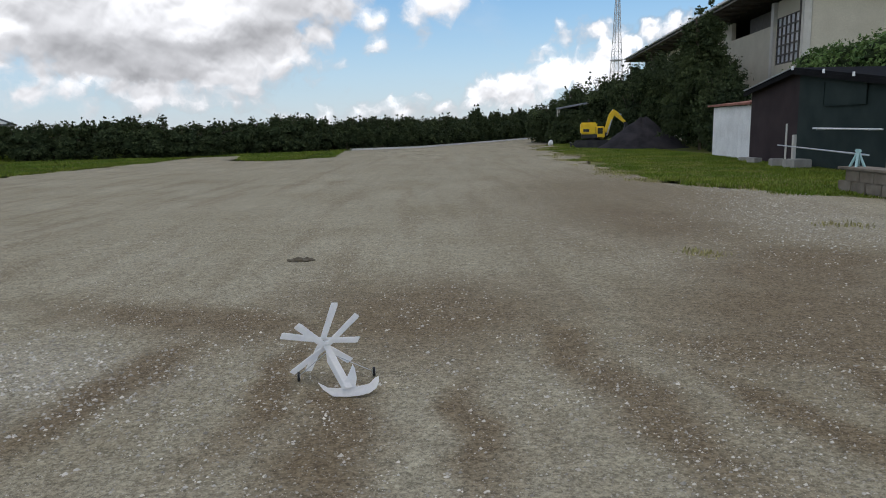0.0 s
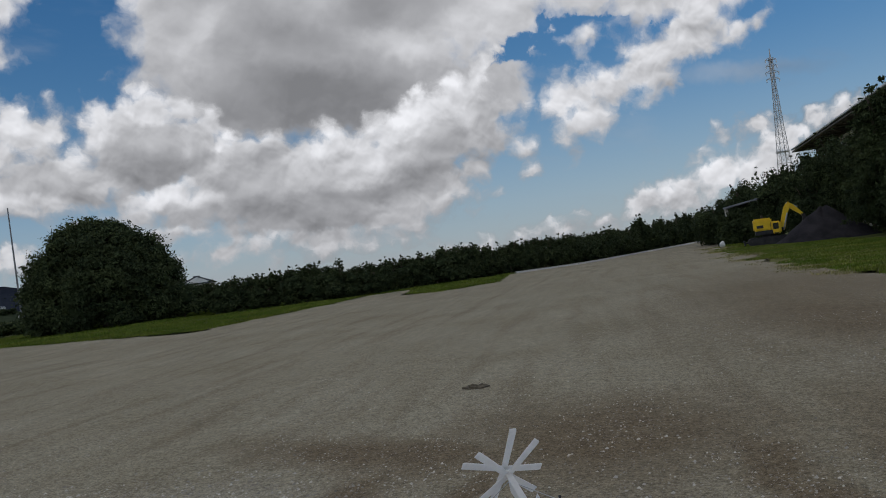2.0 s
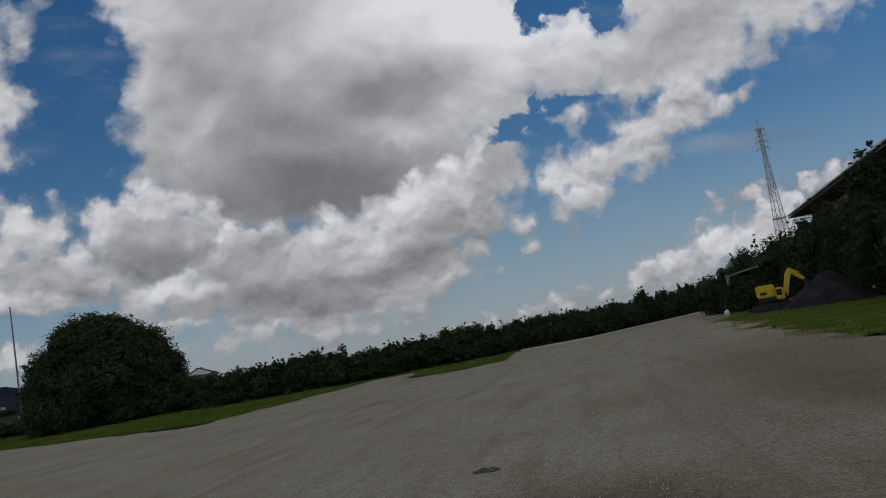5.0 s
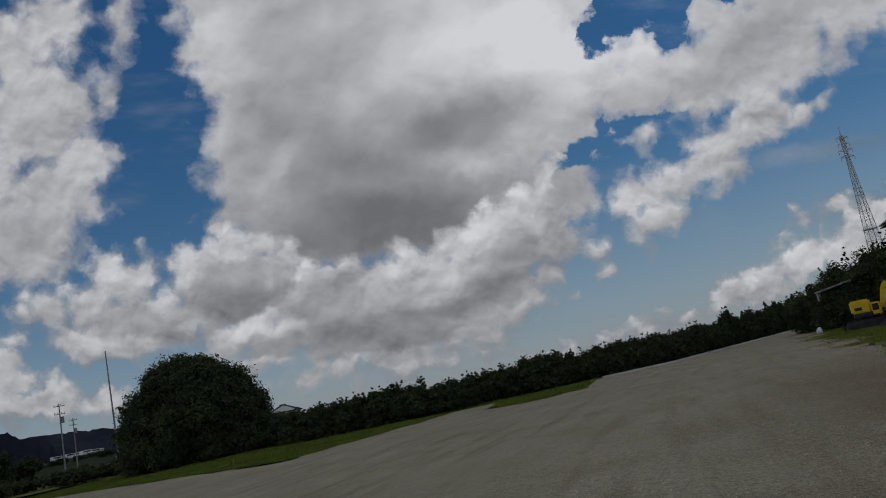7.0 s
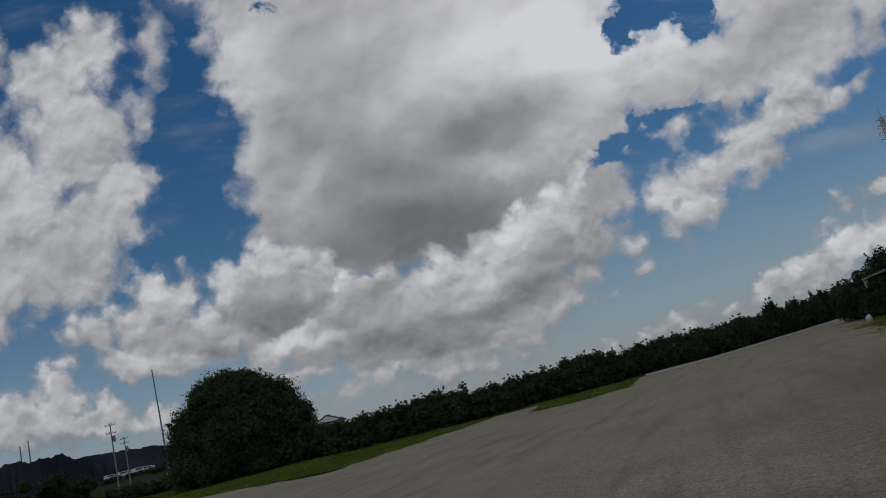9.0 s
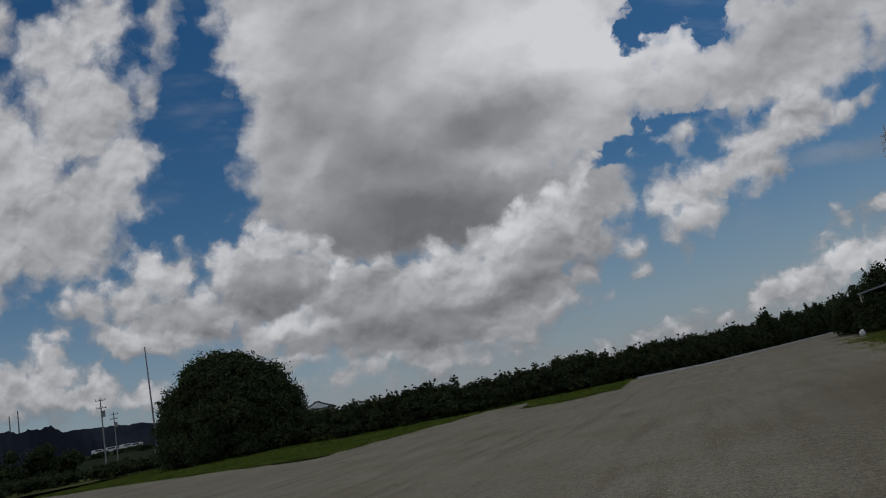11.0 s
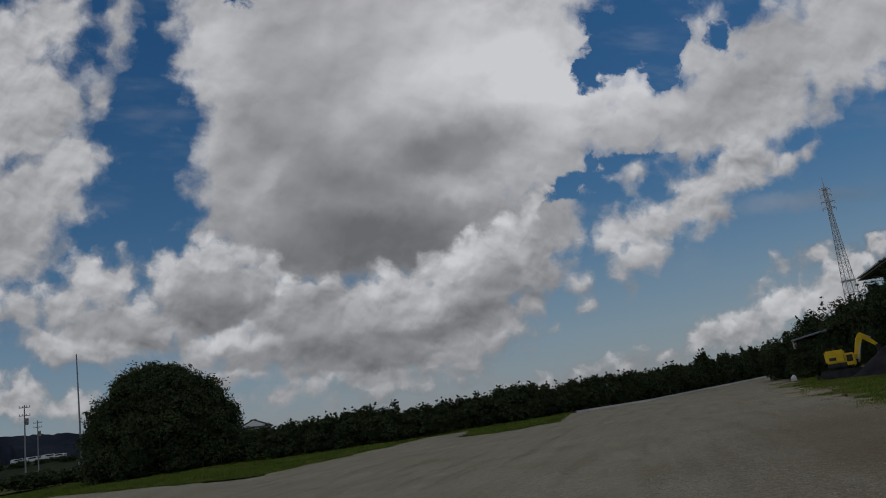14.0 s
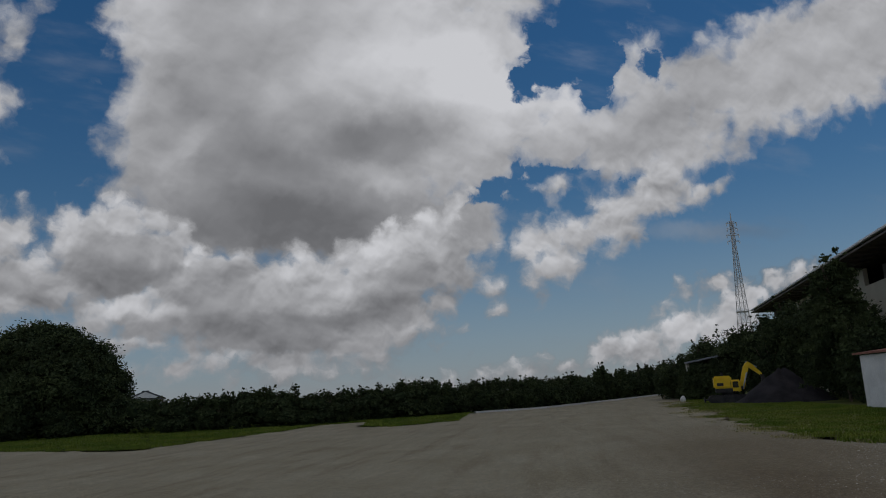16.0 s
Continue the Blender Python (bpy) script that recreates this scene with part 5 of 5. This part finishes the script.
# hills on the skyline
def hill_range(name, a0, a1, dist, heights, seed):
    verts, faces = [], []
    n = 260
    for i in range(n + 1):
        a = radians(a0 + (a1 - a0) * i / n)
        s = i / n * (len(heights) - 1)
        k = min(int(s), len(heights) - 2)
        t = s - k
        t = t * t * (3 - 2 * t)
        h = heights[k] * (1 - t) + heights[k + 1] * t
        h *= 1 + 0.16 * noise.noise(Vector((i * 0.16, seed, 0))) + 0.06 * noise.noise(Vector((i * 0.6, seed, 4))) + 0.04 * noise.noise(Vector((i * 1.7, seed, 6)))
        for q, z in ((0.93, 0.0), (0.96, h * 0.6), (1.0, h), (1.08, h * 0.7), (1.2, 0.0)):
            w = noise.noise(Vector((i * 0.5, q * 20, seed))) * 8
            verts.append(((dist * q + w) * math.sin(a), (dist * q + w) * math.cos(a), z))
    for i in range(n):
        for k in range(4):
            j = i * 5 + k
            faces.append((j, j + 5, j + 6, j + 1))
    return tagged(raw(name, verts, faces, M_HILL, smooth=True), "low dark wooded hills on the skyline", "hills", kind="structure")


hill_range("backdrop_hill_far", -95, -33, 1400, (30, 40, 44, 50, 56, 52, 58, 46, 10), 3)
hill_range("backdrop_wood", -80, -44.5, 420, (14, 18, 20, 22, 21, 24, 22, 9), 8)


for a, tall in ((-50.6, 33.0), (-51.1, 31.0), (-52.4, 35.0)):
    mast = tagged(part("radio_mast", rodded((0, 0, -1), (0, 0, tall), 0.5, 0.25, 8), M_GREYPOLE), "thin grey mast standing on the wooded hill", "mast", "masts on the hill")
    mast.matrix_world = pose(435 * math.sin(radians(a)), 435 * math.cos(radians(a)), 0)


# ---------------------------------------------------------------- the model aircraft
def flapper():
    f = thing("model_aircraft", "white foam model aircraft with crossed blade wings, on two small wheels", "model aircraft", at=(-0.744, 4.838, 0.012), rz=8.7)
    tail, hub = Vector((0.072, -0.37, 0.055)), Vector((-0.075, 0.0, 0.255))
    axis = (hub - tail).normalized()
    side = axis.cross(Vector((0, 0, 1))).normalized()
    rise = side.cross(axis)
    turn = Matrix((side, rise, axis)).transposed().to_4x4()

    def laid(bm, at, spin=0.0):
        bmesh.ops.transform(bm, matrix=Matrix.Translation(at) @ turn @ pose(0, 0, 0, 0, 0, spin), verts=bm.verts)
        return bm

    length = (hub - tail).length
    part("fuselage", laid(boxed((0.046, 0.010, length), (0, 0.012, 0), bevel=0.003), (tail + hub) / 2), M_FOAM, f, "flat white foam body strip")
    keel = prism([(-0.004, -length / 2), (-0.075, -length / 2 + 0.10), (-0.085, length / 2 - 0.10), (-0.004, length / 2 - 0.03)], 0.008, "x", -0.004)
    part("keel", laid(keel, (tail + hub) / 2), M_FOAM, f, "thin translucent foam keel")
    # two crosses of blades on one shaft
    for along, spins in ((-0.035, (47, -43)), (0.03, (79, -15))):
        for spin in spins:
            for flip in (0, 180):
                blade = prism([(0.0, -0.021), (0.285, -0.025), (0.302, -0.019), (0.300, 0.026), (0.0, 0.021)], 0.007, "z", -0.0035)
                bmesh.ops.transform(blade, matrix=pose(0, 0, 0, 0, -5, 0), verts=blade.verts)
                part("wing", laid(blade, hub + axis * along, spin + flip), M_FOAM, f, "white foam wing blade")
    part("shaft", laid(rodded((0, 0, -0.05), (0, 0, 0.05), 0.006), hub), M_MACHINE, f)
    outline = [(-0.192, 0.055), (-0.16, 0.005), (-0.10, -0.052), (-0.02, -0.064), (0.06, -0.062), (0.13, -0.048), (0.175, -0.02), (0.196, 0.03), (0.198, 0.075), (0.172, 0.072), (0.135, 0.034), (0.06, 0.018), (0.0, 0.012), (-0.07, 0.014), (-0.13, 0.022)]
    tp = prism(outline, 0.007, "z", -0.003)
    for v in tp.verts:
        v.co.z += 0.085 * max(0.0, abs(v.co.x) - 0.11) + 0.35 * max(0.0, abs(v.co.x) - 0.15)
    bmesh.ops.transform(tp, matrix=Matrix.Translation(tail + Vector((0, 0.02, -0.012))) @ pose(0, 0, 0, 24, 0, 0), verts=tp.verts)
    part("tailplane", tp, M_FOAM, f, "curved white foam tailplane with raised tips")
    fin = prism([(-0.045, 0.0), (0.052, 0.0), (0.066, 0.06), (0.058, 0.125), (0.046, 0.148), (0.022, 0.10)], 0.007, "y", -0.0035)
    bmesh.ops.transform(fin, matrix=Matrix.Translation(tail + Vector((-0.008, 0.02, -0.006))) @ pose(0, 0, 0, -14, 0, 10), verts=fin.verts)
    part("fin", fin, M_FOAM, f, "pointed white foam fin")
    for x in (-0.255, 0.255):
        wheel = part("wheel", rodded((x - 0.008, 0, 0.032), (x + 0.008, 0, 0.032), 0.032, sides=18), M_RUBBER, f)
        part("wheel_hub", rodded((x - 0.010, 0, 0.032), (x + 0.010, 0, 0.032), 0.017, sides=12), M_FOAM, wheel)
        part("strut", rodded((x, 0, 0.032), (-0.06, -0.03, 0.20), 0.0025), M_STEEL, f)
    part("tail_skid", rodded(tail + Vector((0, 0.02, -0.01)), (tail.x, tail.y, 0.0), 0.003), M_STEEL, f)
    return f


flapper()
M_CLOD = material("dark_soil", (0.09, 0.075, 0.05), (0.15, 0.125, 0.085), 6, 0.95, 0.5, 30)
clod = bmesh.new()
for v in bmesh.ops.create_icosphere(clod, subdivisions=4, radius=1.0)["verts"]:
    k = 1 + 0.35 * noise.noise(v.co * 2.2) + 0.30 * noise.noise(v.co * 6.0)
    v.co = Vector((v.co.x * 0.17 * k, v.co.y * 0.09 * k, max(-0.005, v.co.z * 0.035 * k * k)))
clod_ob = tagged(part("soil_clod", clod, M_CLOD), "small crumbled clod of dark soil on the gravel", "soil")
clod_ob.matrix_world = pose(-1.86, 9.42, 0.012)
